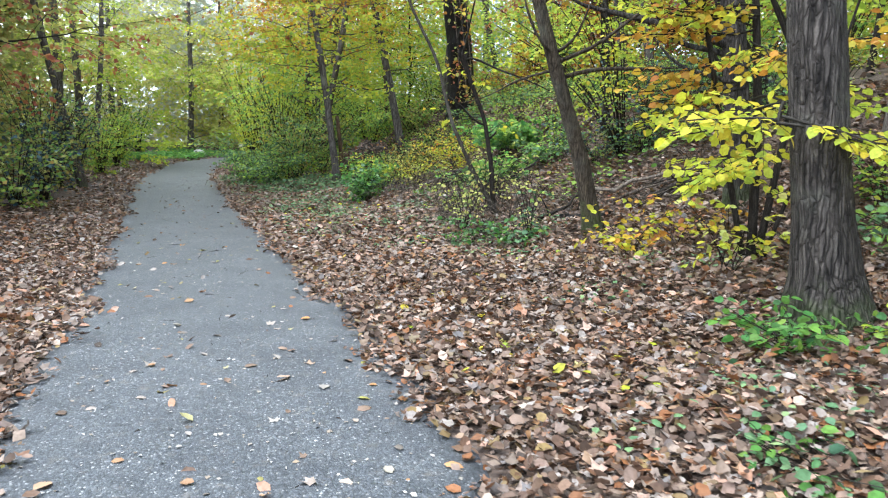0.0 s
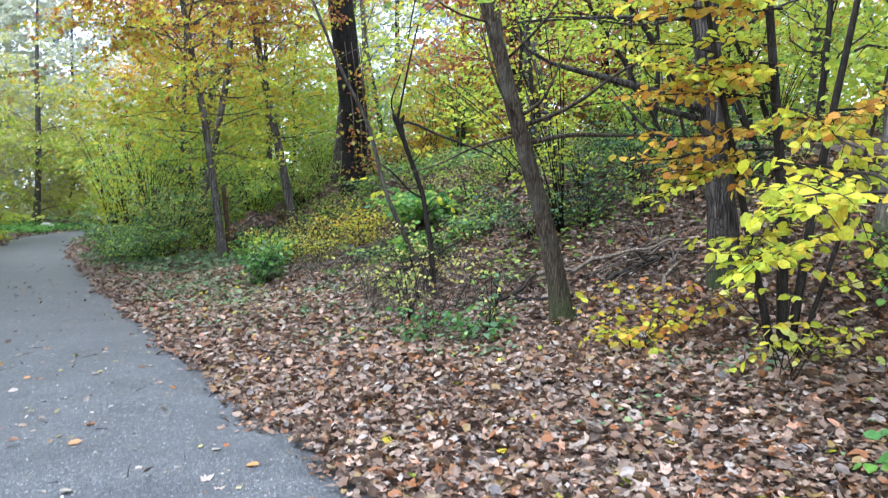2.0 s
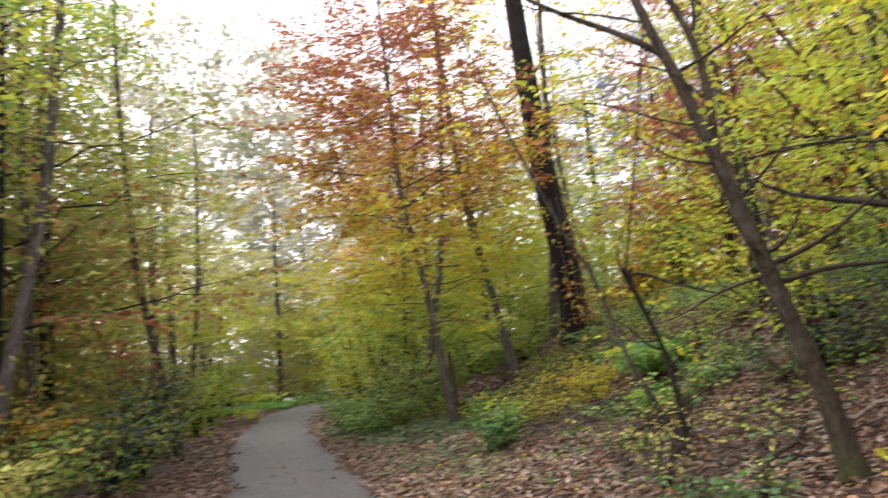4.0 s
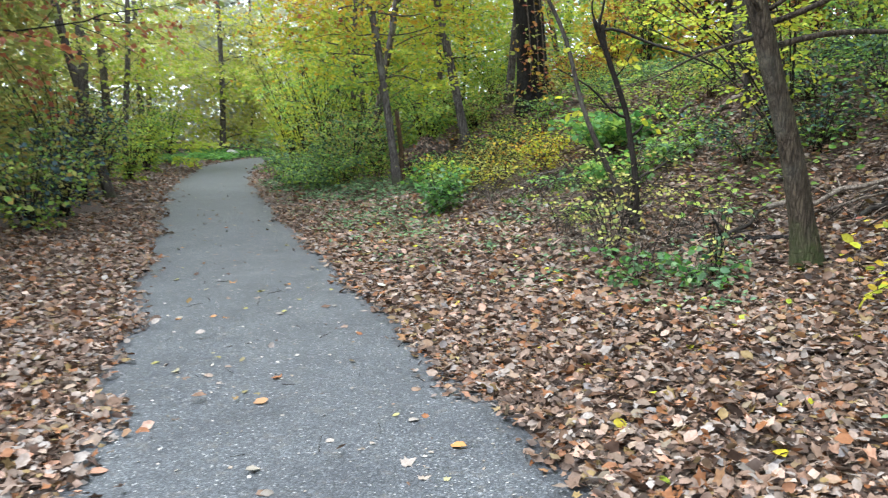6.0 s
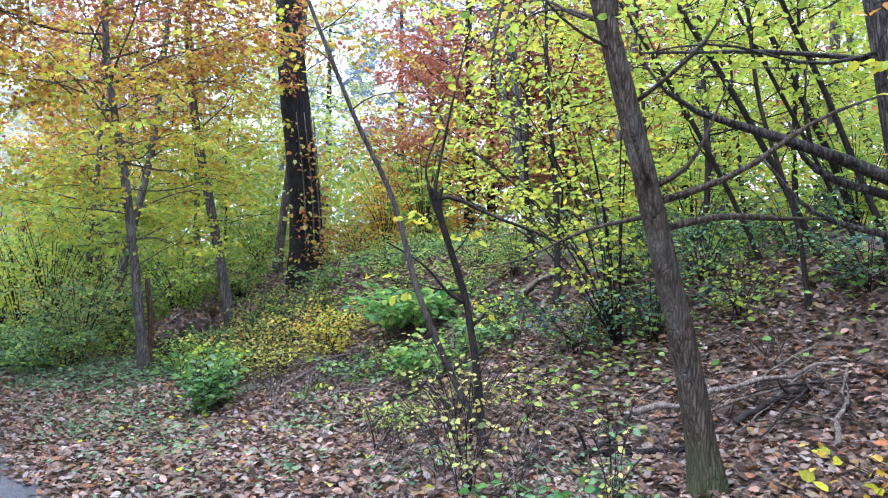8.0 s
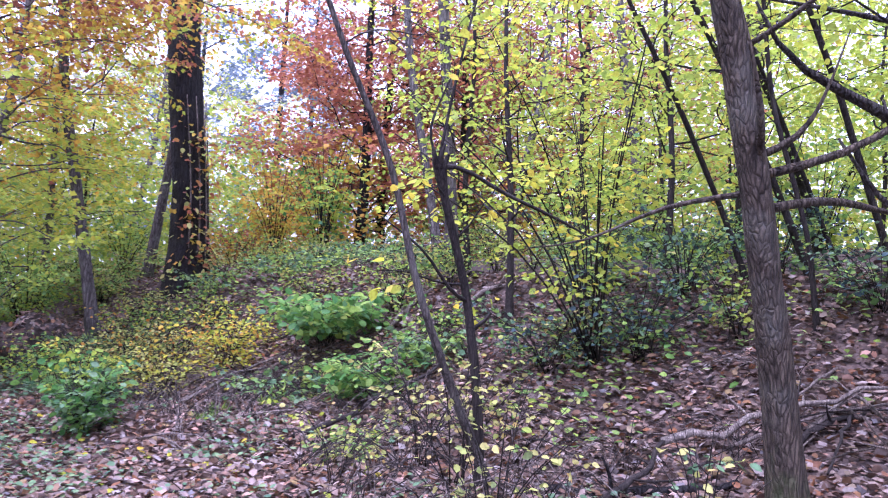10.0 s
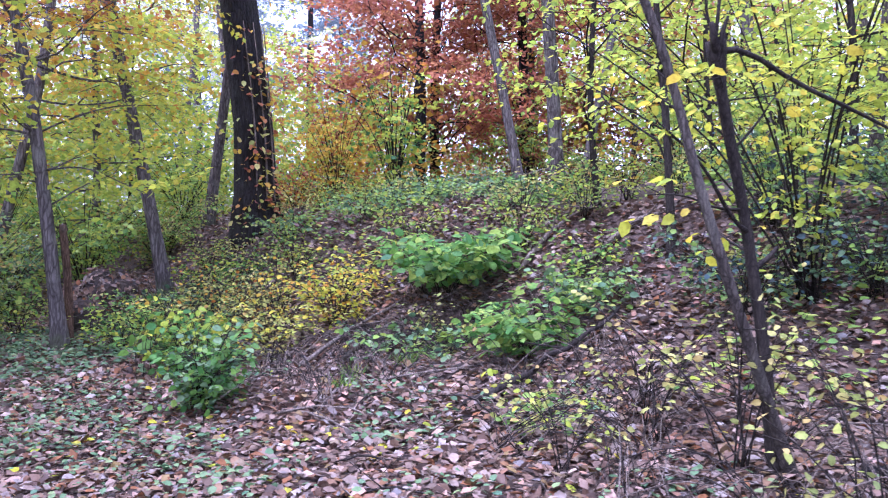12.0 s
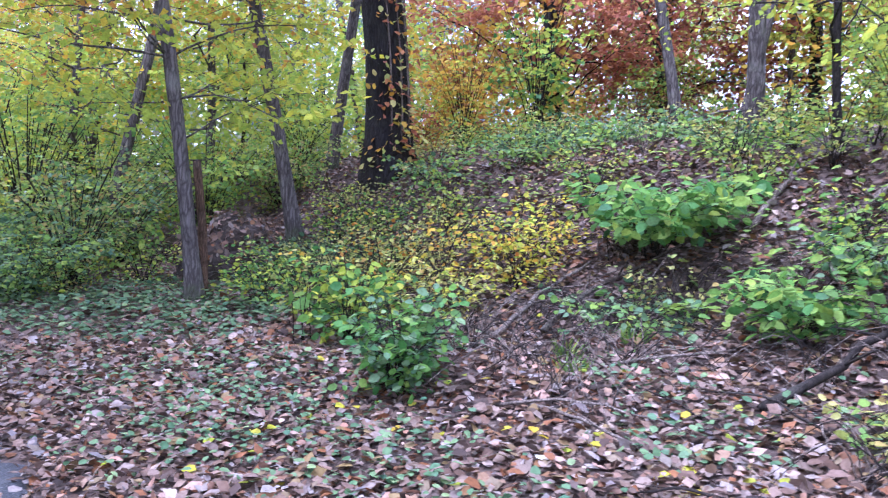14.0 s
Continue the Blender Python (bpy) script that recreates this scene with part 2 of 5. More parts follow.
def path_material():
    m, t, b, out = nodes_of("worn_asphalt")
    co = t.nodes.new("ShaderNodeTexCoord").outputs["Object"]
    chips = tex(t, "ShaderNodeTexVoronoi", 95, co, Randomness=1.0)
    sep = t.nodes.new("ShaderNodeSeparateColor")
    t.links.new(chips.outputs["Color"], sep.inputs[0])
    stone = ramp_of(t, [(0.0, (0.028, 0.031, 0.037)), (0.5, (0.06, 0.066, 0.076)), (0.86, (0.095, 0.103, 0.117)), (0.965, (0.15, 0.155, 0.165)), (0.99, (0.32, 0.32, 0.32))])
    t.links.new(sep.outputs[0], stone.inputs[0])
    edge = ramp_of(t, [(0.15, (1, 1, 1)), (0.7, (0.62, 0.62, 0.62))])
    t.links.new(chips.outputs["Distance"], edge.inputs[0])
    col = mix(t, stone.outputs[0], edge.outputs[0], 1.0, "MULTIPLY")
    worn = tex(t, "ShaderNodeTexNoise", 1.3, co, Detail=5.0, Roughness=0.65)
    shade = ramp_of(t, [(0.3, (0.6, 0.6, 0.63)), (0.7, (1.3, 1.28, 1.24))])
    t.links.new(worn.outputs[0], shade.inputs[0])
    col = mix(t, col, shade.outputs[0], 0.85, "MULTIPLY")
    speck = tex(t, "ShaderNodeTexNoise", 34, co, Detail=5.0, Roughness=0.75)
    mottle = ramp_of(t, [(0.36, (0.55, 0.56, 0.6)), (0.62, (1.3, 1.3, 1.28))])
    t.links.new(speck.outputs[0], mottle.inputs[0])
    col = mix(t, col, mottle.outputs[0], 0.8, "MULTIPLY")
    dirt = tex(t, "ShaderNodeTexNoise", 9, co, Detail=6.0, Roughness=0.7)
    spot = ramp_of(t, [(0.56, (0, 0, 0)), (0.75, (0.5, 0.5, 0.5))])
    t.links.new(dirt.outputs[0], spot.inputs[0])
    col = mix(t, col, (0.13, 0.11, 0.09), spot.outputs[0])
    t.links.new(col, b.inputs["Base Color"])
    b.inputs["Roughness"].default_value = 0.55
    bump(t, b, edge.outputs[0], 0.7, 0.006)
    return m


def stone_material():
    m, t, b, out = nodes_of("pale_stone")
    co = t.nodes.new("ShaderNodeTexCoord").outputs["Object"]
    n = tex(t, "ShaderNodeTexNoise", 5, co, Detail=6.0, Roughness=0.65)
    r = ramp_of(t, [(0.3, (0.22, 0.21, 0.2)), (0.7, (0.45, 0.44, 0.43))])
    t.links.new(n.outputs[0], r.inputs[0])
    t.links.new(r.outputs[0], b.inputs["Base Color"])
    b.inputs["Roughness"].default_value = 0.9
    bump(t, b, n.outputs[0], 0.6, 0.05)
    return m


STONE = stone_material()
FLOOR, EARTH, ASPHALT = ground_material("forest_floor", 0.6), ground_material("dark_earth", 0.3), path_material()

# ---- terrain ----
CY = np.array([-40, -10, 0, 3.3, 6.1, 12, 20, 28, 39, 46, 52, 60, 75])
CX = np.array([11, 2.8, -0.1, -1.03, -1.87, -4.1, -7.2, -10, -12.9, -13.2, -11.5, -7, 4])
_fy = np.linspace(-40, 75, 461)
_fx = np.convolve(np.pad(np.interp(_fy, CY, CX), 6, mode="edge"), np.ones(13) / 13, "valid")


def centre(y):
    return np.interp(y, _fy, _fx)


def across(x, y):
    """Metres to the right of the path's middle."""
    return (np.asarray(x, float) - centre(y)) * 0.94


def height(x, y):
    x, y = np.asarray(x, float), np.asarray(y, float)
    d = across(x, y)
    base = 0.02 * np.clip(y - 10, 0, 45)
    bank = np.interp(d, [-60, -12, -6, -3, -1.2, 0, 1.2, 3, 4.2, 5, 6, 7.3, 8.2, 10, 14, 30, 60],
                     [1.2, 0.7, 0.35, 0.12, 0, 0, 0, 0.24, 0.42, 0.5, 0.8, 1.5, 2.3, 2.8, 3.2, 4, 4.6])
    off = np.clip((np.abs(d) - 1.2) / 1.5, 0, 1)
    lump = 0.05 * np.sin(1.9 * x + 0.6 * y) * np.sin(1.3 * y - 0.5 * x) + 0.03 * np.sin(4.1 * x + 1.1) * np.sin(3.7 * y)
    hollow = 0.32 * np.exp(-((x - 0.95) / 0.6) ** 2 - ((y - 16.15) / 0.38) ** 2)
    return base + bank + off * lump - hollow


def fast_mesh(name, verts, faces):
    """A mesh from arrays; all faces have as many corners."""
    verts, faces = np.asarray(verts, np.float32), np.asarray(faces, np.int32)
    me = bpy.data.meshes.new(name)
    k = faces.shape[1]
    me.vertices.add(len(verts))
    me.vertices.foreach_set("co", verts.ravel())
    me.loops.add(faces.size)
    me.loops.foreach_set("vertex_index", faces.ravel())
    me.polygons.add(len(faces))
    me.polygons.foreach_set("loop_start", np.arange(0, faces.size, k, dtype=np.int32))
    me.update(calc_edges=True)
    me.validate()
    return me


def solid(name, verts, faces, material, parent=None, label="", smooth=True):
    me = fast_mesh(name, verts, faces)
    me.materials.append(material)
    if smooth:
        me.shade_smooth()
    ob = new(name, me)
    if parent:
        ob.parent = parent
    return tagged(ob, label)


def grid_faces(n, m):
    i = np.arange(n * m).reshape(n, m)
    return np.stack([i[:-1, :-1], i[:-1, 1:], i[1:, 1:], i[1:, :-1]], -1).reshape(-1, 4)


far_out = np.array([22, 30, 40, 55, 75, 110, 200, 400, 800])
gx = np.r_[-far_out[::-1], np.arange(-16, -8, 1.0), np.arange(-8, 8, 0.25), np.arange(8, 18, 1.0), far_out]
gy = np.r_[-far_out[::-1], np.arange(-16, 0, 2.0), np.arange(0, 27, 0.25), np.arange(27, 60, 1.5), 60 + far_out]
GX, GY = np.meshgrid(gx, gy)
GZ = height(GX, GY)
GZ -= 0.05 * (np.abs(across(GX, GY)) < 1.15)
ground = tagged(solid("ground", np.stack([GX, GY, GZ], -1).reshape(-1, 3), grid_faces(len(gy), len(gx)), FLOOR),
                "brown forest floor rising into a leaf-covered bank", "ground", kind="structure")

py = np.arange(-12, 70, 0.2)
offs = np.array([-1.32, -1.28, -1.0, -0.5, 0, 0.5, 1.0, 1.28, 1.32])
slope = np.gradient(centre(py), py)
nrm = np.stack([1 / np.hypot(1, slope), -slope / np.hypot(1, slope)], -1)
wob = lambda s, p: 0.03 * np.sin(1.7 * s + p) + 0.02 * np.sin(4.3 * s + 2 * p) + 0.015 * np.sin(11.1 * s + p)
PV = []
for j, o in enumerate(offs):
    push = o + (wob(py, 1.0) if o > 1.1 else wob(py, 4.0) if o < -1.1 else 0)
    X = centre(py) + nrm[:, 0] * push
    Y = py + nrm[:, 1] * push
    Z = 0.02 * np.clip(py - 10, 0, 45) + 0.02 - 0.012 * o * o + (-0.09 if abs(o) > 1.3 else 0)
    PV.append(np.stack([X, Y, Z], -1))
path = tagged(solid("path", np.stack(PV, 1).reshape(-1, 3), grid_faces(len(py), len(offs)), ASPHALT),
              "grey worn asphalt footpath strewn with leaves", "path", kind="structure")


# ---- leaves ----
OVAL = (np.array([(0, 0, 0), (0.26, 0.34, 0.05), (0.66, 0.33, 0.04), (1, 0, -0.08), (0.66, -0.33, 0.04), (0.26, -0.34, 0.05), (0.3, 0, 0), (0.66, 0, -0.01)]),
        np.array([(0, 6, 1), (1, 6, 7), (1, 7, 2), (2, 7, 3), (0, 5, 6), (5, 4, 7), (5, 7, 6), (4, 3, 7)]))
CURLED = (np.array([(0, 0, 0), (0.26, 0.3, 0.2), (0.68, 0.27, 0.26), (0.95, 0.05, 0.22), (0.66, -0.3, 0.12), (0.28, -0.33, 0.1), (0.3, 0, 0.0), (0.66, 0, 0.05)]), OVAL[1])
ARCHED = (np.array([(0, 0, 0), (0.26, 0.3, 0.06), (0.68, 0.3, 0.02), (1, 0, -0.02), (0.68, -0.28, 0.05), (0.26, -0.3, 0.03), (0.3, 0, 0.16), (0.66, 0, 0.15)]), OVAL[1])
SIMPLE = (np.array([(0, 0.1, 0), (0.5, 0.38, 0.05), (1, -0.06, -0.05), (0.42, -0.38, 0.05)]), np.array([(0, 3, 2), (0, 2, 1)]))
_a = np.radians([180, 125, 95, 75, 52, 28, 0, -28, -52, -75, -95, -125])
_r = np.array([0.28, 0.42, 0.28, 0.56, 0.3, 0.34, 0.62, 0.34, 0.3, 0.56, 0.28, 0.42])
LOBED = (np.r_[[(0.4, 0, 0)], np.stack([0.4 + _r * np.cos(_a), _r * np.sin(_a), 0.07 * np.sin(3 * _a + 1) + 0.3 * _r ** 2], -1)],
         np.array([(0, i + 1, (i + 1) % 12 + 1) for i in range(12)]))
OVAL4 = (np.array([(0, 0, 0), (0.24, 0.31, 0.07), (0.66, 0.3, 0.05), (1, 0, -0.06), (0.64, -0.31, 0.06), (0.22, -0.29, 0.06)]), np.array([(0, 3, 1), (1, 3, 2), (0, 5, 3), (5, 4, 3)]))
ARCHED4 = (np.array([(0, 0, 0), (0.45, 0.35, 0.02), (1, 0, 0.03), (0.5, -0.34, 0.08), (0.5, 0, 0.14)]), np.array([(0, 4, 1), (1, 4, 2), (0, 3, 4), (3, 2, 4)]))
BLADE = (np.array([(0, 0, 0), (0.45, 0.025, 0.12), (1, 0, -0.05), (0.45, -0.025, 0.12)]), np.array([(0, 3, 2), (0, 2, 1)]))
NEEDLES = (np.array([(0, 0, 0), (0.5, 0.09, 0.0), (1, 0, 0.0), (0.5, -0.09, 0.0)]), SIMPLE[1])


def unit(v):
    return v / np.maximum(np.linalg.norm(v, axis=-1, keepdims=True), 1e-9)


def leaf_cloud(places, ways, ups, sizes, shape):
    """Arrays of one leaf shape set at many places."""
    tv, tf = shape
    a = unit(ways)
    s = unit(np.cross(ups, a))
    n = np.cross(a, s)
    sz = np.asarray(sizes)[:, None, None]
    v = places[:, None] + sz * (tv[None, :, 0, None] * a[:, None] + tv[None, :, 1, None] * s[:, None] + tv[None, :, 2, None] * n[:, None])
    f = tf[None] + (np.arange(len(places)) * len(tv))[:, None, None]
    return v.reshape(-1, 3), f.reshape(-1, 3)


def joined(pieces):
    vs, fs, n = [], [], 0
    for v, f in pieces:
        vs.append(v)
        fs.append(np.asarray(f) + n)
        n += len(v)
    return np.concatenate(vs), np.concatenate(fs)


def tube(points, radii, sides=6, knots=0.0, seed=0):
    """A round limb along points."""
    p, r = np.asarray(points, float), np.asarray(radii, float)
    t = unit(np.gradient(p, axis=0))
    ref = np.where(np.abs(t[:, 2:3]) > 0.8, [[1.0, 0, 0]], [[0, 0, 1.0]])
    u = unit(np.cross(t, ref))
    w = np.cross(t, u)
    ang = np.linspace(0, 2 * np.pi, sides, endpoint=False)
    rr = r[:, None] * np.ones(sides)
    if knots:
        g = np.random.RandomState(seed)
        rr = rr * (1 + knots * (g.rand(len(p), sides) - 0.5) + knots * 0.7 * np.sin(ang * 3 + g.rand() * 6)[None])
    v = p[:, None] + rr[..., None] * (np.cos(ang)[None, :, None] * u[:, None] + np.sin(ang)[None, :, None] * w[:, None])
    n = len(p)
    i = np.arange(n * sides).reshape(n, sides)
    j = np.roll(i, -1, 1)
    f = np.stack([i[:-1], j[:-1], j[1:], i[1:]], -1).reshape(-1, 4)
    f = np.r_[f[:, [0, 1, 2]], f[:, [0, 2, 3]]]
    caps = [(i[0, 0], i[0, k + 1], i[0, k]) for k in range(1, sides - 1)] + [(i[-1, 0], i[-1, k], i[-1, k + 1]) for k in range(1, sides - 1)]
    return v.reshape(-1, 3), np.r_[f, caps]


def bend(points, n):
    """A smooth line through a few points."""
    p = np.asarray(points, float)
    k = np.r_[0, np.cumsum(np.linalg.norm(np.diff(p, axis=0), axis=1))]
    s = np.linspace(0, k[-1], n)
    q = np.stack([np.interp(s, k, p[:, c]) for c in range(3)], -1)
    for _ in range(2):
        q[1:-1] = 0.25 * q[:-2] + 0.5 * q[1:-1] + 0.25 * q[2:]
    return q


def spray(g, start, way, length, leaf, gap=0.055, fan=0.45, droop=0.15, thick=0.008, side_every=0.16):
    """A flat leafy branch: a main twig, side twigs in one plane, and leaves set alternately on them. Gives limbs and leaf arrays."""
    way = unit(np.asarray(way, float))
    side = unit(np.cross(way, (0, 0, 1.0)) + g.normal(0, 0.12, 3))
    n = 7
    s = np.linspace(0, 1, n)[:, None]
    wig = np.cumsum(g.normal(0, 0.03 * length, (n, 3)), 0) * (s > 0)
    main = np.asarray(start, float) + way * length * s + np.array((0, 0, -droop * length)) * s ** 2 + wig * 0.6
    limbs = [(main, np.linspace(thick, thick * 0.25, n))]
    P, W = [], []
    count = max(2, int(length / side_every))
    for k in range(count):
        f = 0.15 + 0.82 * k / count
        i = min(n - 2, int(f * (n - 1)))
        base = main[i] + (main[i + 1] - main[i]) * (f * (n - 1) - i)
        sgn = 1 if k % 2 else -1
        sl = length * fan * (1.05 - 0.75 * f) * (0.6 + 0.7 * g.rand())
        sw = unit(way * 0.75 + side * sgn * 0.8 + g.normal(0, 0.24, 3))
        tip = base + sw * sl + np.array((0, 0, -0.12 * sl))
        mid = (base + tip) / 2 + np.array((0, 0, 0.04 * sl))
        limbs.append((np.array([base, mid, tip]), np.array([thick * 0.4, thick * 0.3, thick * 0.15])))
        m = max(2, int(sl / gap))
        q = (np.arange(m) + 0.6) / m
        pts = base + (tip - base) * q[:, None]
        alt = np.where(np.arange(m) % 2, 1.0, -1.0)[:, None]
        across_way = unit(np.cross(sw, (0, 0, 1.0)))
        P.append(pts)
        W.append(sw * 0.6 + across_way * alt * 0.8 + g.normal(0, 0.3, (m, 3)) - np.array((0, 0, 0.35)))
    P, W = np.concatenate(P), np.concatenate(W)
    U = np.array((0, 0, 0.8)) + g.normal(0, 0.62, P.shape)
    return limbs, (P, W, U, leaf * (0.65 + 0.6 * g.rand(len(P))))


def limb_mesh(limbs, sides=4):
    return joined([tube(p, r, 3 if r[0] < 0.009 else sides if r[0] < 0.03 else 7) for p, r in limbs])


def cloud_of(parts, shape):
    P, W, U, S = (np.concatenate(c) for c in zip(*parts))
    return leaf_cloud(P, W, U, S, shape)


def plant(name, label, category, x, y, z=None, group=""):
    base = new(name)
    base.location = (x, y, float(height(x, y)) - 0.03 if z is None else z)
    return tagged(base, label, category, group)


def tree(name, label, x, y, trunk, radii, bark, crown, seed, n_limb=22, low=0.25, reach=2.0, leaf=0.09, sub=4, shape=SIMPLE, rise=0.55,
         gap=0.07, extra=(), sides=12, away=None, group="", split=True, high=0.98, fine_twigs=True, narrow=0.0):
    """A tree: trunk points from its base, limbs with leafy sprays, and a crown whose leaf colour changes with height (crown: rows of top share and material)."""
    g = np.random.RandomState(seed)
    th = plant(name, label, "tree", x, y, group=group)
    spine = bend(trunk, max(10, len(trunk) * 5))
    along = np.r_[0, np.cumsum(np.linalg.norm(np.diff(np.asarray(trunk, float), axis=0), axis=1))]
    rad = np.interp(np.linspace(0, along[-1], len(spine)), along if len(radii) == len(trunk) else np.linspace(0, along[-1], len(radii)), radii)
    rad[0] *= 1.35
    rad[1] *= 1.1
    foot = spine[0] - (0, 0, 0.12 + 1.6 * rad[0])
    solid("trunk", *tube(np.r_[[foot], spine], np.r_[rad[0] * 1.1, rad], sides, 0.1, seed), bark, th)
    boughs, leaves = [], []
    top = spine[-1, 2]
    for k in range(n_limb):
        f = low + (high - low) * (k + g.rand()) / n_limb
        i = min(len(spine) - 2, int(f * (len(spine) - 1)))
        base = spine[i]
        az = k * 2.4 + g.rand() * 1.2
        if away is not None and g.rand() < 0.75:
            az = away + g.normal(0, 0.9)
        el = rise + g.normal(0, 0.24)
        ln = reach * (1.1 - 0.6 * (f - low) / (1 - low)) * (0.7 + 0.5 * g.rand())
        ln *= 1 - narrow * max(0.0, 1 - (f - low) * 4)
        d = np.array((math.cos(az) * math.cos(el), math.sin(az) * math.cos(el), math.sin(el)))
        n = 6
        s = np.linspace(0, 1, n)[:, None]
        line = base + d * ln * s + np.array((0, 0, -0.12 * ln)) * s ** 2 + np.cumsum(g.normal(0, 0.05 * ln, (n, 3)), 0) * (s > 0)
        r0 = min(rad[i] * 0.4, 0.006 + 0.0055 * ln)
        limbs = [(bend(line, 9), np.linspace(r0, r0 * 0.3, 9))] if split else [(line, np.linspace(r0, r0 * 0.3, n))]
        boughs.append(limbs)
        for q in range(sub):
            fr = 0.25 + 0.75 * (q + 0.7) / sub
            j = min(n - 2, int(fr * (n - 1)))
            st = line[j] + (line[j + 1] - line[j]) * (fr * (n - 1) - j)
            turn = az + (0 if q == sub - 1 else g.normal(0, 0.2) + (0.9 if q % 2 else -0.9))
            lm, lv = spray(g, st, (math.cos(turn), math.sin(turn), 0.2 + g.normal(0, 0.4)), ln * (0.35 + 0.25 * g.rand()) + 0.15, leaf, gap, thick=max(0.004, r0 * 0.35))
            limbs += lm if split and fine_twigs else [(lm[0][0][::3], lm[0][1][::3])]
            leaves.append(lv)
    boughs += [[(bend(p, 9), np.interp(np.linspace(0, 1, 9), np.linspace(0, 1, len(r)), r))] for p, r in extra]
    if boughs and split:
        for limbs in boughs:
            solid("limb", *limb_mesh(limbs[:1]), bark, th)
        fine = [q for limbs in boughs for q in limbs[1:]]
        if fine:
            tagged(solid("twigwork", *limb_mesh(fine), bark, th), kind="stuff")
    elif boughs:
        tagged(solid("branchwork", *limb_mesh(sum(boughs, [])), bark, th), kind="stuff")
    if leaves:
        P, W, U, S = (np.concatenate(c) for c in zip(*leaves))
        rel = P[:, 2] / top + g.normal(0, 0.11, len(P))
        lo = -9
        for share, mat in crown:
            pick = (rel > lo) & (rel <= share)
            lo = share
            if pick.any():
                tagged(solid("crown", *leaf_cloud(P[pick], W[pick], U[pick], S[pick], shape), mat, th), kind="stuff")
    return th


def bush(name, label, x, y, tall, wide, mats, seed, stems=9, sprays=4, leaf=0.07, shape=OVAL4, gap=0.06, group="", bare=0.2, lean=(0, 0), category="shrub"):
    g = np.random.RandomState(seed)
    th = plant(name, label, category, x, y, group=group)
    limbs, leaves = [], []
    for k in range(stems):
        az = k * 2.4 + g.rand()
        out = wide * (0.35 + 0.65 * g.rand())
        tip = np.array((math.cos(az) * out + lean[0], math.sin(az) * out + lean[1], tall * (0.55 + 0.45 * g.rand())))
        mid = tip * np.array((0.35, 0.35, 0.62))
        line = bend([(g.normal(0, 0.05), g.normal(0, 0.05), 0), mid, tip], 7)
        r0 = 0.003 + 0.0035 * tall
        limbs.append((line, np.linspace(r0, r0 * 0.4, 7)))
        for q in range(sprays):
            fr = bare + (1 - bare) * (q + 0.5) / sprays
            st = line[min(6, int(fr * 6))]
            a2 = az + g.normal(0, 1.2)
            lm, lv = spray(g, st, (math.cos(a2), math.sin(a2), 0.3 + g.normal(0, 0.3)), (0.25 + 0.35 * g.rand()) * (0.5 + 0.5 * wide), leaf, gap, thick=0.004, side_every=0.12)
            limbs += lm if shape is not SIMPLE and k % 2 else [(lm[0][0][::3], lm[0][1][::3])]
            leaves.append(lv)
    tagged(solid("stem", *limb_mesh(limbs), TWIG, th), kind="stuff")
    P, W, U, S = (np.concatenate(c) for c in zip(*leaves))
    pick = g.randint(0, len(mats), len(P))
    for k, mat in enumerate(mats):
        if (pick == k).any():
            tagged(solid("foliage", *leaf_cloud(P[pick == k], W[pick == k], U[pick == k], S[pick == k], shape), mat, th), kind="stuff")
    return th

# ---- fallen leaves ----
def scatter(n, x0, x1, y0, y1, keep):
    p = np.stack([rnd.uniform(x0, x1, n), rnd.uniform(y0, y1, n)], -1)
    return p[rnd.rand(n) < keep(p[:, 0], p[:, 1])]


def verge(x, y):
    """Share of ground that fallen leaves cover: full beside the path, thin on it."""
    d = across(x, y)
    ragged = 0.08 * np.sin(2.1 * y) + 0.06 * np.sin(5.3 * y + 1) + 0.05 * np.sin(13 * y)
    right = np.clip((d - 1.02 - ragged) / 0.28, 0, 1)
    left = np.clip((-d - 1.05 + ragged) / 0.28, 0, 1)
    bare = 1 - 0.9 * (((x - 0.95) / 0.6) ** 2 + ((y - 16.2) / 0.4) ** 2 < 1)
    return np.maximum(np.maximum(right, left), 0.002) * bare


def litter_of(p, small, large, lift=0.055):
    n = len(p)
    z = height(p[:, 0], p[:, 1])
    on_path = np.abs(across(p[:, 0], p[:, 1])) < 1.3
    z = z + np.where(on_path, 0.012, 0.014) + rnd.rand(n) ** 2 * lift
    az = rnd.rand(n) * 2 * np.pi
    ways = np.stack([np.cos(az), np.sin(az), rnd.normal(0, 0.3, n)], -1)
    ups = np.array((0, 0, 1.0)) + rnd.normal(0, 0.48, (n, 3))
    return np.c_[p, z], ways, ups, small + (large - small) * rnd.rand(n) ** 1.3


pieces = []
for y0, y1, n, shapes, lo, hi in ((2.4, 9.5, 88000, (OVAL4, CURLED, ARCHED4, LOBED), 0.035, 0.105), (9.5, 19, 104000, (OVAL4, ARCHED4, ARCHED4, OVAL4), 0.04, 0.115),
                                  (19, 34, 27000, (OVAL4, ARCHED4, SIMPLE, SIMPLE), 0.08, 0.15)):
    near = scatter(n, {9.5: -5.5, 19: -9}.get(y1, -15), 5.2 if y1 < 10 else 6.2, y0, y1, verge)
    d_near = across(near[:, 0], near[:, 1])
    near = near[(d_near > -6.5) & (d_near < (8.6 if y1 < 20 else 10))]
    kinds = rnd.randint(0, 4, len(near))
    P, W, U, S = litter_of(near, lo, hi)
    for j, shape in enumerate(shapes):
        pieces.append(leaf_cloud(P[kinds == j], W[kinds == j], U[kinds == j], S[kinds == j], shape))
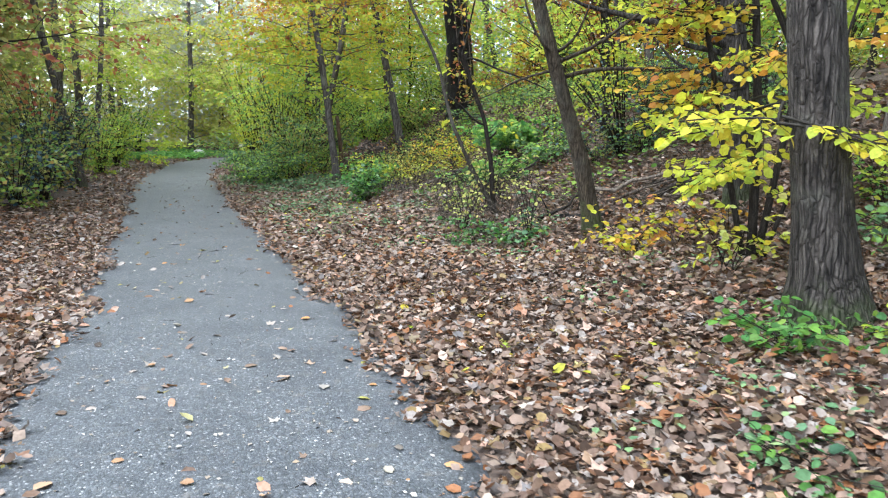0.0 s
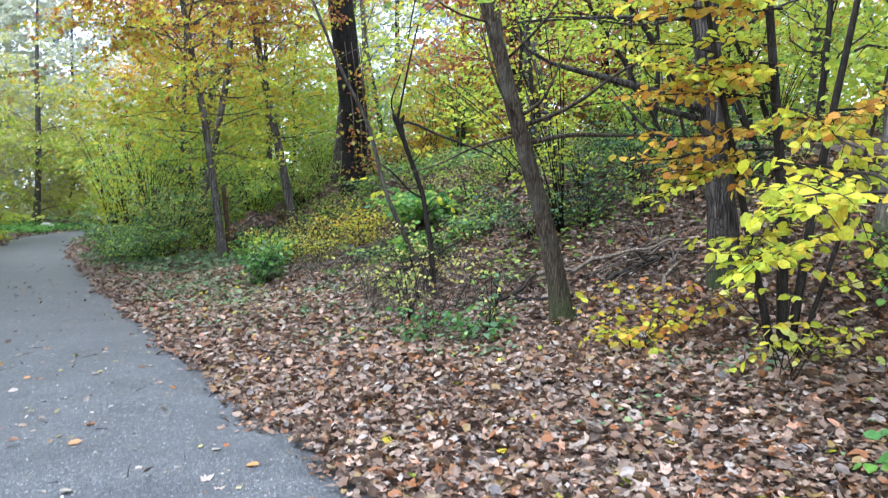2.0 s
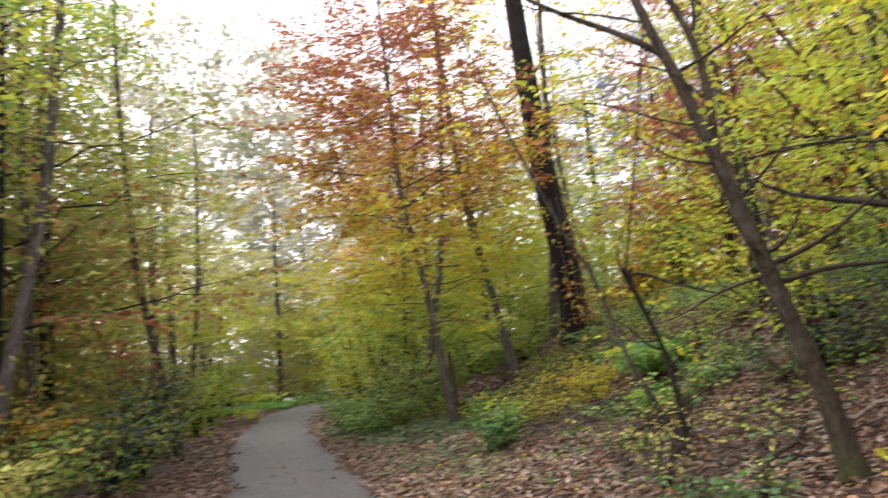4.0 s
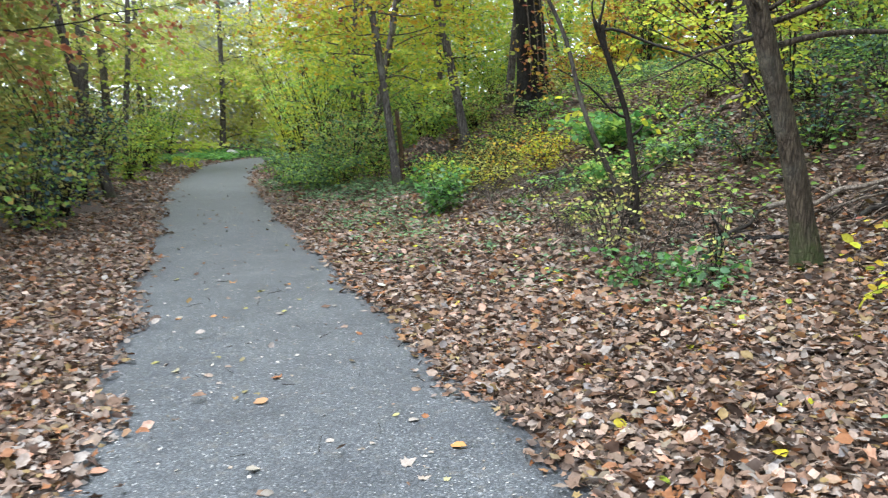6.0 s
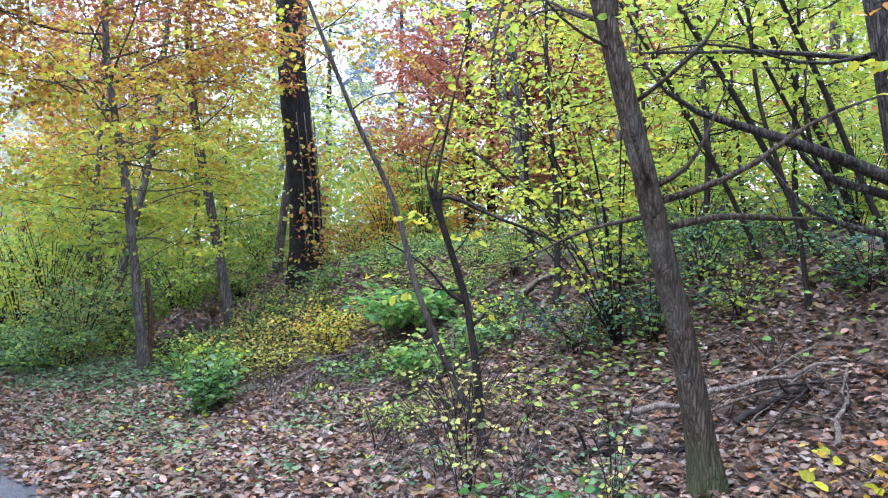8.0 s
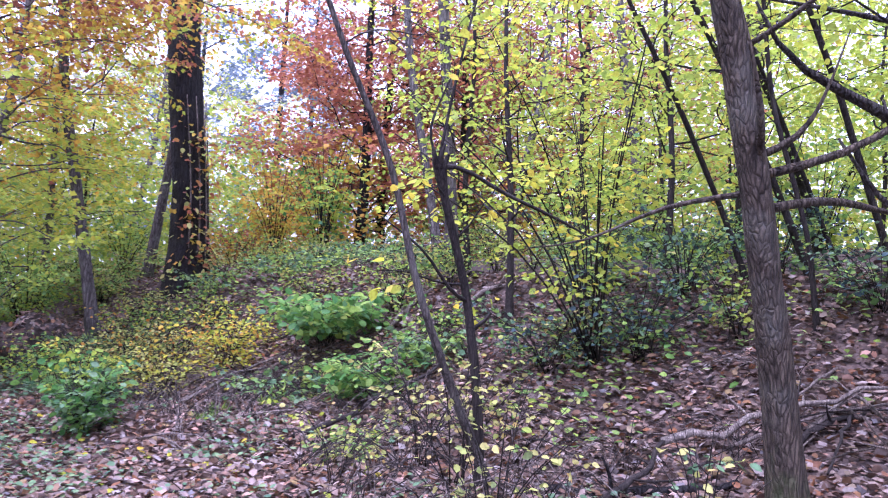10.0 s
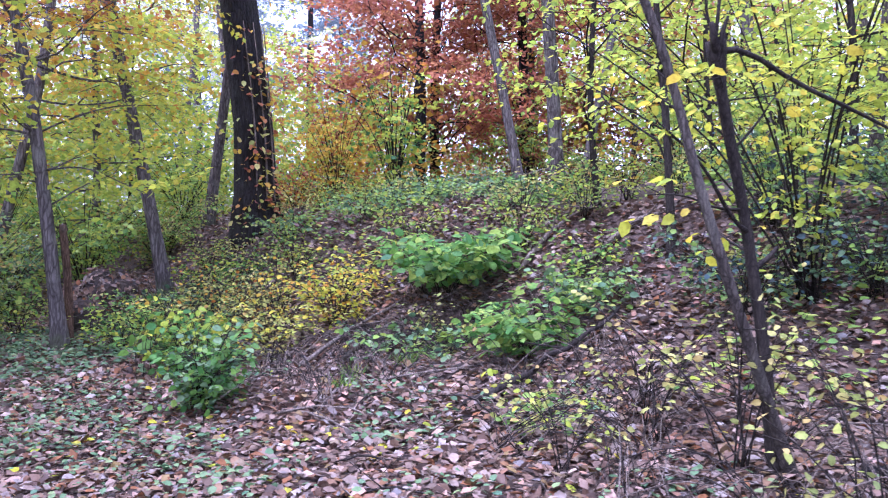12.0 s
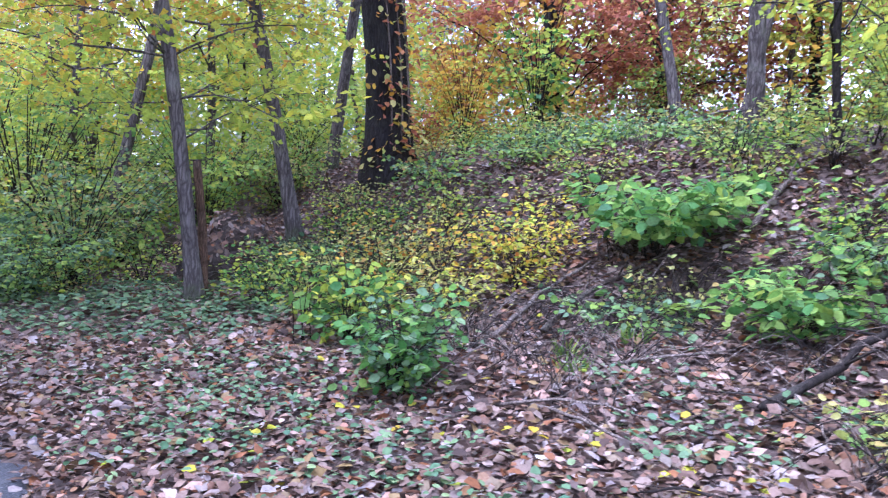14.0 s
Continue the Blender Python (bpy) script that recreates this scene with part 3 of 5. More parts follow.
for x0, x1 in ((-9, -5.5), (5.2, 7)):
    rest = scatter(7000, x0, x1, 0, 9.5, verge)
    P, W, U, S = litter_of(rest, 0.07, 0.13)
    pieces.append(leaf_cloud(P, W, U, S, SIMPLE))
behind = scatter(34000, -9, 7, -12, 2.4, verge)
P, W, U, S = litter_of(behind, 0.06, 0.12)
pieces.append(leaf_cloud(P, W, U, S, SIMPLE))
bank_leaves = scatter(20000, -4, 4.5, 18, 25, verge)
P, W, U, S = litter_of(bank_leaves, 0.05, 0.11)
pieces.append(leaf_cloud(P, W, U, S, SIMPLE))
far = scatter(16000, -24, 12, 34, 60, verge)
P, W, U, S = litter_of(far, 0.12, 0.2)
pieces.append(leaf_cloud(P, W, U, S, SIMPLE))
side = scatter(9000, 5, 22, 0, 40, lambda x, y: across(x, y) > 9)
P, W, U, S = litter_of(side, 0.12, 0.2)
pieces.append(leaf_cloud(P, W, U, S, SIMPLE))
tagged(solid("leaf_litter", *joined(pieces), LITTER, smooth=False), "brown and tan fallen leaves covering the forest floor", "leaf litter", kind="stuff")


# ---- trees that stand beside the path ----
tree("oak_tree", "thick furrowed grey-brown oak trunk with mossy foot", 2.73, 5.3, [(0, 0, 0), (-0.06, 0.0, 0.5), (-0.17, 0.0, 1.4), (-0.31, 0.05, 3), (-0.6, 0.1, 7), (-0.9, 0.2, 11)],
     [0.255, 0.208, 0.188, 0.178, 0.16, 0.11], OAK, [(9, GOLD)], 11, n_limb=5, low=0.4, high=0.6, reach=2.4, sides=20)
tree("leaning_tree", "slender dark leaning tree with green moss at its foot", 1.92, 9.86,
     [(0, 0, 0), (-0.22, -0.08, 1.0), (-0.5, -0.2, 1.8), (-0.66, -0.26, 2.3), (-0.98, -0.3, 3.4), (-1.2, -0.25, 4.2), (-1.48, -0.2, 5), (-2.2, 0, 8)], [0.128, 0.1, 0.09, 0.086, 0.076, 0.062, 0.052, 0.028],
     MOSSY, [(0.5, LIME), (9, YELLOW)], 12, n_limb=12, low=0.36, high=0.8, reach=2.0, sides=14, sub=4, leaf=0.08, gap=0.1, shape=OVAL4, away=1.9,
     extra=[([(-0.52, -0.2, 2.0), (-0.1, -0.35, 2.12), (0.4, -0.3, 2.1), (1.0, -0.2, 2.14)], [0.03, 0.026, 0.02, 0.008]),
            ([(-0.6, -0.25, 2.25), (-0.85, -0.5, 2.4), (-1.0, -0.55, 2.75), (-1.1, -0.5, 3.2)], [0.028, 0.02, 0.013, 0.005]),
            ([(-0.6, -0.25, 2.3), (-0.38, -0.4, 2.42), (-0.28, -0.5, 2.75), (-0.1, -0.5, 3.1)], [0.024, 0.018, 0.01, 0.005]),
            ([(-0.58, -0.2, 2.1), (-1.05, 0.1, 2.0), (-1.45, 0.2, 1.75), (-1.8, 0.3, 1.7)], [0.02, 0.014, 0.008, 0.004]),
            ([(-0.55, -0.25, 2.2), (-0.1, -0.6, 2.35), (0.3, -0.8, 2.75), (0.9, -0.9, 2.95)], [0.03, 0.022, 0.015, 0.006]),
            ([(-0.96, -0.3, 3.35), (-0.9, -0.25, 3.85), (-0.92, -0.2, 4.3), (-0.96, -0.12, 4.85), (-1.26, -0.1, 5.4), (-1.5, -0.1, 6.0)], [0.052, 0.048, 0.044, 0.041, 0.036, 0.028]),
            ([(-1.3, -0.22, 4.5), (-1.56, -0.15, 4.79), (-2.04, -0.1, 5.02), (-2.53, -0.1, 5.29), (-2.9, -0.1, 5.6), (-3.3, 0, 5.85)], [0.042, 0.038, 0.032, 0.026, 0.02, 0.01]),
            ([(-1.5, -0.15, 4.75), (-1.58, -0.1, 4.3), (-1.63, -0.1, 3.8), (-1.74, -0.1, 3.55), (-1.8, -0.1, 3.1)], [0.012, 0.011, 0.01, 0.009, 0.005]),
            ([(-0.94, -0.12, 4.8), (-0.86, -0.1, 5.2), (-0.98, -0.1, 5.75), (-0.9, 0, 6.5)], [0.025, 0.02, 0.016, 0.008]),
            ([(-0.75, -0.2, 2.9), (-0.6, -0.5, 3.05), (-0.3, -0.7, 3.4), (-0.25, -0.75, 3.9)], [0.02, 0.016, 0.011, 0.005]),
            ([(-1.0, -0.25, 4.0), (-1.3, -0.4, 4.3), (-1.75, -0.5, 4.35), (-2.2, -0.6, 4.6)], [0.018, 0.014, 0.01, 0.004])])
tree("furrowed_tree", "straight ridged grey-brown trunk on the bank", 3.58, 9.3, [(0, 0, 0), (-0.1, 0.05, 1.5), (-0.3, 0.1, 3.2), (-0.75, 0.3, 7), (-1.1, 0.4, 12)],
     [0.16, 0.145, 0.135, 0.11, 0.07], OAK, [(9, LIME)], 13, n_limb=13, low=0.22, high=0.6, reach=2.4, sides=18, sub=5, leaf=0.08, gap=0.085, shape=OVAL4,
     extra=[([(-0.2, 0.05, 1.9), (-0.42, 0.05, 1.98), (-0.81, 0.1, 2.11), (-1.16, 0.15, 2.2), (-1.77, 0.2, 2.35), (-2.24, 0.25, 2.41), (-2.4, 0.2, 2.7)], [0.055, 0.052, 0.045, 0.038, 0.028, 0.018, 0.008]),
            ([(-0.2, 0.1, 1.8), (-0.38, 0.1, 1.86), (-0.73, 0.2, 1.92), (-0.97, 0.3, 2.09), (-1.07, 0.3, 2.4)], [0.04, 0.036, 0.03, 0.022, 0.01]),
            ([(-1.0, 0.15, 2.16), (-1.2, 0.0, 2.4), (-1.25, -0.1, 2.75)], [0.02, 0.014, 0.007]),
            ([(-0.2, 0.1, 1.5), (-0.7, 0.5, 1.7), (-1.1, 0.6, 2.2)], [0.03, 0.022, 0.01]),
            ([(-0.25, 0.1, 2.9), (-1.2, 0.3, 2.95), (-2.3, 0.4, 2.85)], [0.025, 0.02, 0.008])])
tree("broken_sapling", "dark broken-off sapling with a knobbed top", 0.71, 11.56, [(0, 0, 0), (-0.05, 0.03, 0.8), (-0.16, 0.05, 1.48), (-0.44, -0.04, 2.2), (-0.48, -0.06, 2.32), (-0.51, -0.08, 2.42)],
     [0.042, 0.036, 0.032, 0.031, 0.05, 0.054], TWIG, [(9, YELLOW)], 14, n_limb=5, low=0.5, reach=0.8, sub=2, shape=OVAL4,
     extra=[([(-0.51, -0.08, 2.4), (-0.43, -0.05, 2.8), (-0.33, -0.05, 3.3), (-0.1, 0, 4.2)], [0.014, 0.012, 0.01, 0.005]),
            ([(-0.51, -0.08, 2.4), (-0.63, -0.1, 2.6), (-0.43, -0.1, 3.1)], [0.012, 0.01, 0.005]),
            ([(-0.5, -0.08, 2.34), (-0.56, -0.12, 2.42), (-0.58, -0.12, 2.5)], [0.03, 0.024, 0.012]), ([(-0.49, -0.06, 2.33), (-0.44, -0.06, 2.43), (-0.43, -0.09, 2.47)], [0.032, 0.026, 0.015]),
            ([(-0.5, -0.1, 2.36), (-0.52, -0.14, 2.45), (-0.5, -0.16, 2.53)], [0.026, 0.02, 0.01]), ([(-0.1, 0.04, 1.2), (-0.02, 0.0, 1.27), (0.02, -0.02, 1.33)], [0.02, 0.016, 0.012]),
            ([(-0.12, 0.04, 1.4), (-0.3, 0.0, 1.42), (-0.55, -0.05, 1.75), (-0.95, -0.1, 1.95)], [0.018, 0.015, 0.01, 0.005]),
            ([(-0.5, -0.08, 2.36), (-0.44, -0.1, 2.49), (-0.11, -0.16, 2.25), (0.37, -0.26, 2.1), (0.75, -0.4, 1.9)], [0.02, 0.017, 0.015, 0.012, 0.006])])
tree("leaning_sapling", "thin leaning sapling beside the broken one", 0.78, 11.5, [(0, 0, 0), (-0.4, -0.1, 0.7), (-0.75, -0.12, 1.45), (-0.95, -0.02, 2.35), (-1.3, 0, 3.0), (-1.9, 0.1, 4.5), (-2.4, 0.2, 6)],
     [0.038, 0.031, 0.027, 0.024, 0.021, 0.016, 0.01], SAPLING, [(9, YELLOW)], 15, n_limb=9, low=0.5, reach=1.3, sub=3, leaf=0.075, gap=0.11, shape=OVAL4)
tree("ivy_clad_tree", "very thick dark trunk with dry climbing leaves", 0.4, 23.4, [(0, 0, 0), (-0.1, 0, 2), (-0.5, 0, 5), (-0.8, 0, 10), (-1, 0, 17)],
     [0.4, 0.37, 0.34, 0.28, 0.15], DARK, [(0.5, GOLD), (9, YELLOW)], 16, fine_twigs=False, n_limb=8, low=0.4, high=0.65, reach=3.2, leaf=0.13, sides=18, sub=6)
tree("slim_verge_tree", "slim grey-brown tree with a russet crown at the verge", -2.97, 20.3, [(0, 0, 0), (-0.1, -0.1, 1.0), (-0.4, -0.1, 3.4), (-0.9, 0, 6), (-1.1, 0.1, 12)],
     [0.1, 0.088, 0.08, 0.06, 0.03], SMOOTH, [(0.27, LIME), (0.4, YELLOW), (0.56, GOLD), (9, RUST)], 17, fine_twigs=False, n_limb=62, low=0.2, reach=3.7, leaf=0.11, rise=0.42, sides=14, sub=8, gap=0.058, narrow=0.72)

tree("dead_pole", "broken dead pole leaning against the slim tree", -2.86, 20.42, [(0, 0, 0), (-0.03, 0, 0.9), (-0.12, -0.02, 1.75)], [0.06, 0.055, 0.05], DEADPOLE, [], 18, n_limb=0)
for k, (x, y, line, r) in enumerate([(5.25, 11.2, [(0, 0, 0), (-0.4, 0, 0.8), (-0.9, 0, 1.85), (-1.35, 0, 2.6), (-2.1, 0.1, 4.5)], 0.04), (5.05, 12.0, [(0, 0, 0), (-0.4, 0, 0.7), (-1.05, 0, 1.75), (-1.85, 0, 2.8), (-2.8, 0.1, 4.6)], 0.045),
                                     (4.65, 12.5, [(0, 0, 0), (-0.35, 0, 0.7), (-1.05, 0, 1.85), (-1.85, 0, 2.95), (-2.9, 0.1, 4.8)], 0.035), (6.6, 13.0, [(0, 0, 0), (-0.4, 0, 1.0), (-1.0, 0, 2.0), (-1.7, 0, 3.2), (-2.6, 0.1, 5)], 0.05),
                                     (4.3, 11.4, [(0, 0, 0), (-0.1, 0, 0.9), (-0.5, 0.1, 2.2), (-0.7, 0.1, 4.2)], 0.028), (5.8, 12.2, [(0, 0, 0), (-0.7, 0, 1.2), (-1.6, 0, 2.6), (-2.6, 0.1, 4.4)], 0.03)]):
    tree("leaning_pole_tree", "thin dark leaning stem with lime leaves", x, y, line, [r, r * 0.9, r * 0.8, r * 0.65, r * 0.3][:len(line)], TWIG, [(9, LIME)], 230 + k, n_limb=9, low=0.4, reach=1.3, leaf=0.085, sub=4, shape=OVAL4,
         fine_twigs=False, sides=7, group="leaning poles")

# ---- young beech whose leafy boughs reach out over the verge ----
g = np.random.RandomState(31)
beech = plant("young_beech", "young beech with flat boughs of yellow leaves", "tree", 3.0, 7.4)
bz = beech.location.z
for line, r in (([(0, 0, 0), (0.03, 0.1, 1.5), (-0.08, 0.2, 3), (-0.2, 0.3, 6)], 0.05), ([(-0.05, 0.05, 0), (-0.35, 0.15, 1.5), (-0.6, 0.3, 3), (-0.9, 0.4, 5.5)], 0.035),
                ([(0.05, 0, 0), (0.3, 0.0, 1.6), (0.7, 0.0, 3.4), (1.1, 0.1, 5.5)], 0.04), ([(0.05, -0.1, 0), (0.45, -0.2, 1.3), (0.9, -0.3, 3.2)], 0.022)):
    solid("stem", *tube(bend(line, 14), np.linspace(r, r * 0.4, 14), 9, 0.08), TWIG, beech)
BOUGHS = [((-0.3, -1.2, 1.5), (-1.25, -0.75, -0.12), 1.25, YELLOW), ((-0.55, -1.7, 1.3), (-1.0, -0.35, 0.0), 0.95, YELLOW), ((-0.75, -2.15, 1.3), (1.0, -0.3, -0.16), 1.35, YELLOW), ((-0.75, -2.15, 1.32), (-0.8, -0.1, 0.06), 0.8, YELLOW), ((-0.7, -2.1, 1.35), (0.5, -0.5, -0.05), 0.9, YELLOW),
          ((0.0, 0.1, 1.0), (-1.0, -1.2, 0.1), 1.5, YELLOW), ((-0.1, 0.1, 1.9), (-1.5, 0.45, 0.05), 1.1, GOLD), ((-0.1, 0.1, 2.3), (-1.3, -0.2, 0.15), 1.3, YELLOW),
          ((-0.5, 0.3, 2.6), (-1.0, 0.6, 0.2), 1.0, YELLOW), ((-0.2, 0.2, 2.9), (-1.2, -0.8, 0.25), 1.7, YELLOW), ((0.0, 0.2, 3.2), (0.3, -1.2, 0.2), 1.6, GOLD),
          ((0.4, 0, 2.1), (0.4, -1.2, 0.1), 1.5, GOLD), ((0.7, 0, 3.2), (0.5, -1.0, 0.2), 1.6, GOLD), ((0.2, 0, 1.6), (0.2, -1.3, 0.1), 1.1, YELLOW),
          ((-0.2, 0.2, 3.8), (-1.2, -0.4, 0.2), 1.7, YELLOW), ((-0.6, 0.3, 3.3), (-1.2, 0.2, 0.2), 1.5, LIME), ((0.9, 0, 4.2), (-0.4, -1.2, 0.2), 1.7, GOLD),
          ((0, 0.2, 4.4), (0.4, -1.2, 0.2), 1.6, LIME), ((-0.5, 0.3, 4.3), (-0.8, 0.8, 0.2), 1.5, LIME), ((0.3, 0, 1.4), (1.0, 0.5, 0.2), 1.2, LIME), ((0.6, 0, 2.6), (1.2, 0.6, 0.2), 1.4, LIME)]
for k in range(16):
    up = 0.8 + 3.4 * g.rand()
    turn = math.pi + g.normal(0.35, 0.75)
    BOUGHS.append(((-0.1 * up * g.rand(), 0.1, up), (math.cos(turn), math.sin(turn), g.normal(0.05, 0.2)), 0.7 + 0.7 * g.rand(), (YELLOW, LIME, YELLOW)[k % 3] if up < 1.6 else (GOLD, GOLD, YELLOW, GOLD)[k % 4]))
for st, way, ln, mat in BOUGHS:
    lm, lv = spray(g, st, way, ln, 0.1 if st[2] < 1.6 else 0.088, 0.058, 0.5, 0.08, 0.012, 0.085)
    bough = solid("bough", *limb_mesh(lm[:1]), TWIG, beech)
    tagged(solid("twigwork", *limb_mesh(lm[1:]), TWIG, bough), kind="stuff")
    tagged(solid("foliage", *cloud_of([lv], OVAL), mat, bough), kind="stuff")
for st, en in (((-0.05, 0.1, 1.6), (-0.3, -1.2, 1.5)), ((-0.3, -1.2, 1.5), (-0.55, -1.7, 1.3)), ((-0.3, -1.2, 1.5), (-0.75, -2.15, 1.3))):
    solid("bough", *tube(bend([st, (np.array(st) + en) / 2 + (0, 0, 0.06), en], 7), np.linspace(0.014, 0.01, 7), 6), TWIG, beech)

# ---- shrubs and undergrowth ----
bush("beech_seedling", "low beech seedling with yellow and orange leaves", 1.95, 7.95, 0.5, 0.65, [YELLOW, GOLD], 41, 9, 3, 0.085, group="seedlings")
bush("beech_seedling", "low beech seedling with orange leaves", 2.55, 8.35, 0.55, 0.7, [GOLD, RUST, YELLOW], 42, 8, 3, 0.085, group="seedlings")
bush("beech_seedling", "low seedling with pale yellow leaves", 2.5, 6.6, 0.9, 0.6, [PALE, YELLOW], 43, 8, 3, 0.08, group="seedlings")
bush("bramble", "low bright green bramble at the oak's foot", 2.2, 4.75, 0.3, 0.4, [FRESH], 44, 11, 4, 0.08, group="brambles")
bush("bramble", "low bright green bramble in the leaves", 1.6, 3.2, 0.16, 0.25, [FRESH, IVY], 45, 7, 4, 0.07, group="brambles")
bush("bramble", "low bright green bramble at the oak's foot", 2.9, 4.5, 0.25, 0.35, [FRESH, LIME], 46, 9, 4, 0.075, group="brambles")
bush("bramble", "small green bramble below the saplings", 0.85, 9.5, 0.3, 0.35, [FRESH, IVY], 47, 10, 4, 0.08, group="brambles")
bush("bramble", "small green bramble below the saplings", 0.35, 9.9, 0.4, 0.4, [IVY, FRESH], 48, 10, 4, 0.07, group="brambles")
bush("thin_shrub", "sparse shrub of bare dark stems", 0.25, 10.6, 1.1, 0.6, [OLIVE, PALE], 49, 12, 2, 0.06, gap=0.14)
bush("thin_shrub", "sparse shrub of bare dark stems", 1.05, 9.75, 0.9, 0.4, [IVY, PALE], 50, 9, 2, 0.06, gap=0.14)
bush("green_shrub", "bright green leafy shrub at the verge", -1.78, 15.65, 0.85, 0.5, [FRESH, FRESH, IVY], 51, 22, 7, 0.085, group="verge shrubs")
bush("green_shrub", "yellow-green leafy shrub behind the verge", -1.75, 17.2, 1.1, 0.6, [LIME, FRESH], 52, 16, 6, 0.09, group="verge shrubs")
bush("yellow_shrub", "yellowing shrub on the foot of the bank", -0.75, 17.4, 0.95, 0.85, [YELLOW, OLIVE, PALE], 53, 15, 6, 0.055, group="yellow shrubs")
bush("yellow_shrub", "yellowing shrub on the foot of the bank", 0.1, 17.6, 1.05, 0.95, [YELLOW, YELLOW, GOLD], 54, 16, 6, 0.06, group="yellow shrubs")
bush("yellow_shrub", "pale dry shrub on the bank", -1.0, 18.7, 1.2, 1.0, [PALE, OLIVE, GOLD], 55, 16, 6, 0.055, group="yellow shrubs")
bush("broad_leaf_plant", "tall herb with a few broad pale green leaves", -2.13, 17.6, 0.85, 0.25, [FRESH], 62, 4, 1, 0.2, gap=0.2)
bush("hazel_shrub", "broad-leaved green hazel arching over a hollow", 1.3, 16.9, 0.85, 1.1, [FRESH, GREEN, FRESH], 56, 23, 6, 0.13, lean=(-0.15, -0.4), bare=0.4)
bush("bramble", "green bramble beside a fallen branch", 1.05, 14.75, 0.6, 0.6, [GREEN, FRESH], 57, 18, 6, 0.1, group="brambles")
bush("bramble", "dark green bramble on the bank", 1.95, 14.9, 0.5, 0.6, [GREEN, IVY], 58, 15, 6, 0.09, group="brambles")
bush("pale_shrub", "open shrub with pale yellow-green leaves", 0.75, 12.6, 1.2, 1.0, [PALE, OLIVE, PALE], 59, 6, 3, 0.065, gap=0.09)
bush("pale_shrub", "open shrub with pale yellow-green leaves", 0.3, 13.3, 0.35, 0.45, [GREEN, PALE], 60, 9, 4, 0.07, gap=0.08)
bush("pale_shrub", "open shrub with pale yellow leaves by the broken sapling", 0.6, 11.7, 1.35, 0.9, [PALE, OLIVE, PALE], 63, 9, 3, 0.055, gap=0.09, bare=0.45)
bush("pale_shrub", "open shrub with pale yellow-green leaves on thin stems", -0.05, 12.5, 0.75, 0.7, [OLIVE, PALE, LIME], 64, 7, 3, 0.05, gap=0.09, bare=0.35)
bush("dry_shrub", "dry brown-leaved shrub on the foot of the bank", -1.3, 17.9, 1.0, 0.9, [OLIVE, GOLD, PALE], 66, 14, 5, 0.055, gap=0.07)
bush("dry_shrub", "dry brown-leaved shrub on the foot of the bank", -0.4, 18.5, 1.1, 0.9, [PALE, GOLD, OLIVE], 67, 14, 5, 0.055, gap=0.07)
bush("arching_hazel", "hazel with arching stems and hanging lime-yellow leaves", 3.0, 13.1, 3.3, 1.5, [LIME, YELLOW, LIME], 68, 16, 7, 0.08, gap=0.065, bare=0.4, lean=(-1.1, -0.4))
for k, (x, y, tall) in enumerate([(3.2, 12.6, 1.1), (4.1, 12.9, 1.3), (5.0, 12.4, 1.2), (2.6, 13.4, 0.8), (3.6, 14.0, 1.2), (4.7, 11.0, 0.9)]):
    bush("dark_shrub", "dark green shrub on the shaded bank", x, y, tall, 0.9, [GREEN, IVY, IVY, NEEDLE], 70 + k, 18, 6, 0.06, group="dark shrubs")
for k, (x, y, tall, mats) in enumerate([(-4.6, 23.2, 2.4, (GREEN, IVY, OLIVE)), (-5.6, 25.5, 3.8, (GREEN, LIME, YELLOW)), (-4.0, 24.6, 2.0, (GREEN, IVY, OLIVE)), (-1.2, 25.4, 1.6, (GREEN, OLIVE)),
                                        (-6.9, 28.6, 4.4, (LIME, LIME, YELLOW)), (-8.4, 32.5, 4.8, (LIME, YELLOW)), (-4.4, 26.6, 3.2, (GREEN, LIME)), (-9.6, 37, 3.6, (LIME, YELLOW)),
                                        (-2.6, 25.6, 2.6, (GREEN, GREEN, LIME)), (-5.2, 22.2, 1.1, (GREEN, IVY)), (-6.2, 23.8, 1.5, (GREEN, IVY))]):
    bush("hedge_shrub", "dense green shrub crowding the path's verge", x, y, tall, 1.6, mats, 90 + k, 26, 9, 0.085, SIMPLE, gap=0.065, bare=0.08, group="hedge shrubs")
for k, (x, y, tall, mats) in enumerate([(-8.6, 15.0, 2.0, (OLIVE, NEEDLE, GREEN)), (-9.4, 17.5, 3.0, (NEEDLE, OLIVE, GREEN)), (-10.6, 20.5, 3.2, (NEEDLE, OLIVE)), (-11.8, 24, 3.2, (GREEN, OLIVE)),
                                        (-8.4, 12.2, 1.6, (OLIVE, GREEN)), (-9.6, 13.4, 2.4, (OLIVE, GOLD)), (-12.6, 27.5, 2.6, (LIME, GREEN)), (-14.0, 32, 3, (LIME, GREEN)), (-16.5, 38, 3, (LIME, FRESH)),
                                        (-18, 44, 3.5, (LIME, FRESH)), (-7.8, 9.6, 1.3, (OLIVE, PALE)), (-9.0, 8.0, 2.0, (OLIVE, GOLD))]):
    bush("thicket_shrub", "dense dull green shrub in the thicket", x, y, tall, 1.5, mats, 120 + k, 26, 7, 0.1, SIMPLE, gap=0.075, bare=0.08, group="thicket shrubs")
bush("gold_shrub", "orange young beech on top of the bank", 3.0, 26.4, 3.0, 1.1, [GOLD, GOLD, YELLOW], 140, 20, 6, 0.12, SIMPLE)
bush("hazel_shoots", "upright bright green hazel shoots", 3.4, 23.6, 3.4, 1.0, [LIME, FRESH, LIME], 141, 22, 6, 0.13, SIMPLE, bare=0.25)
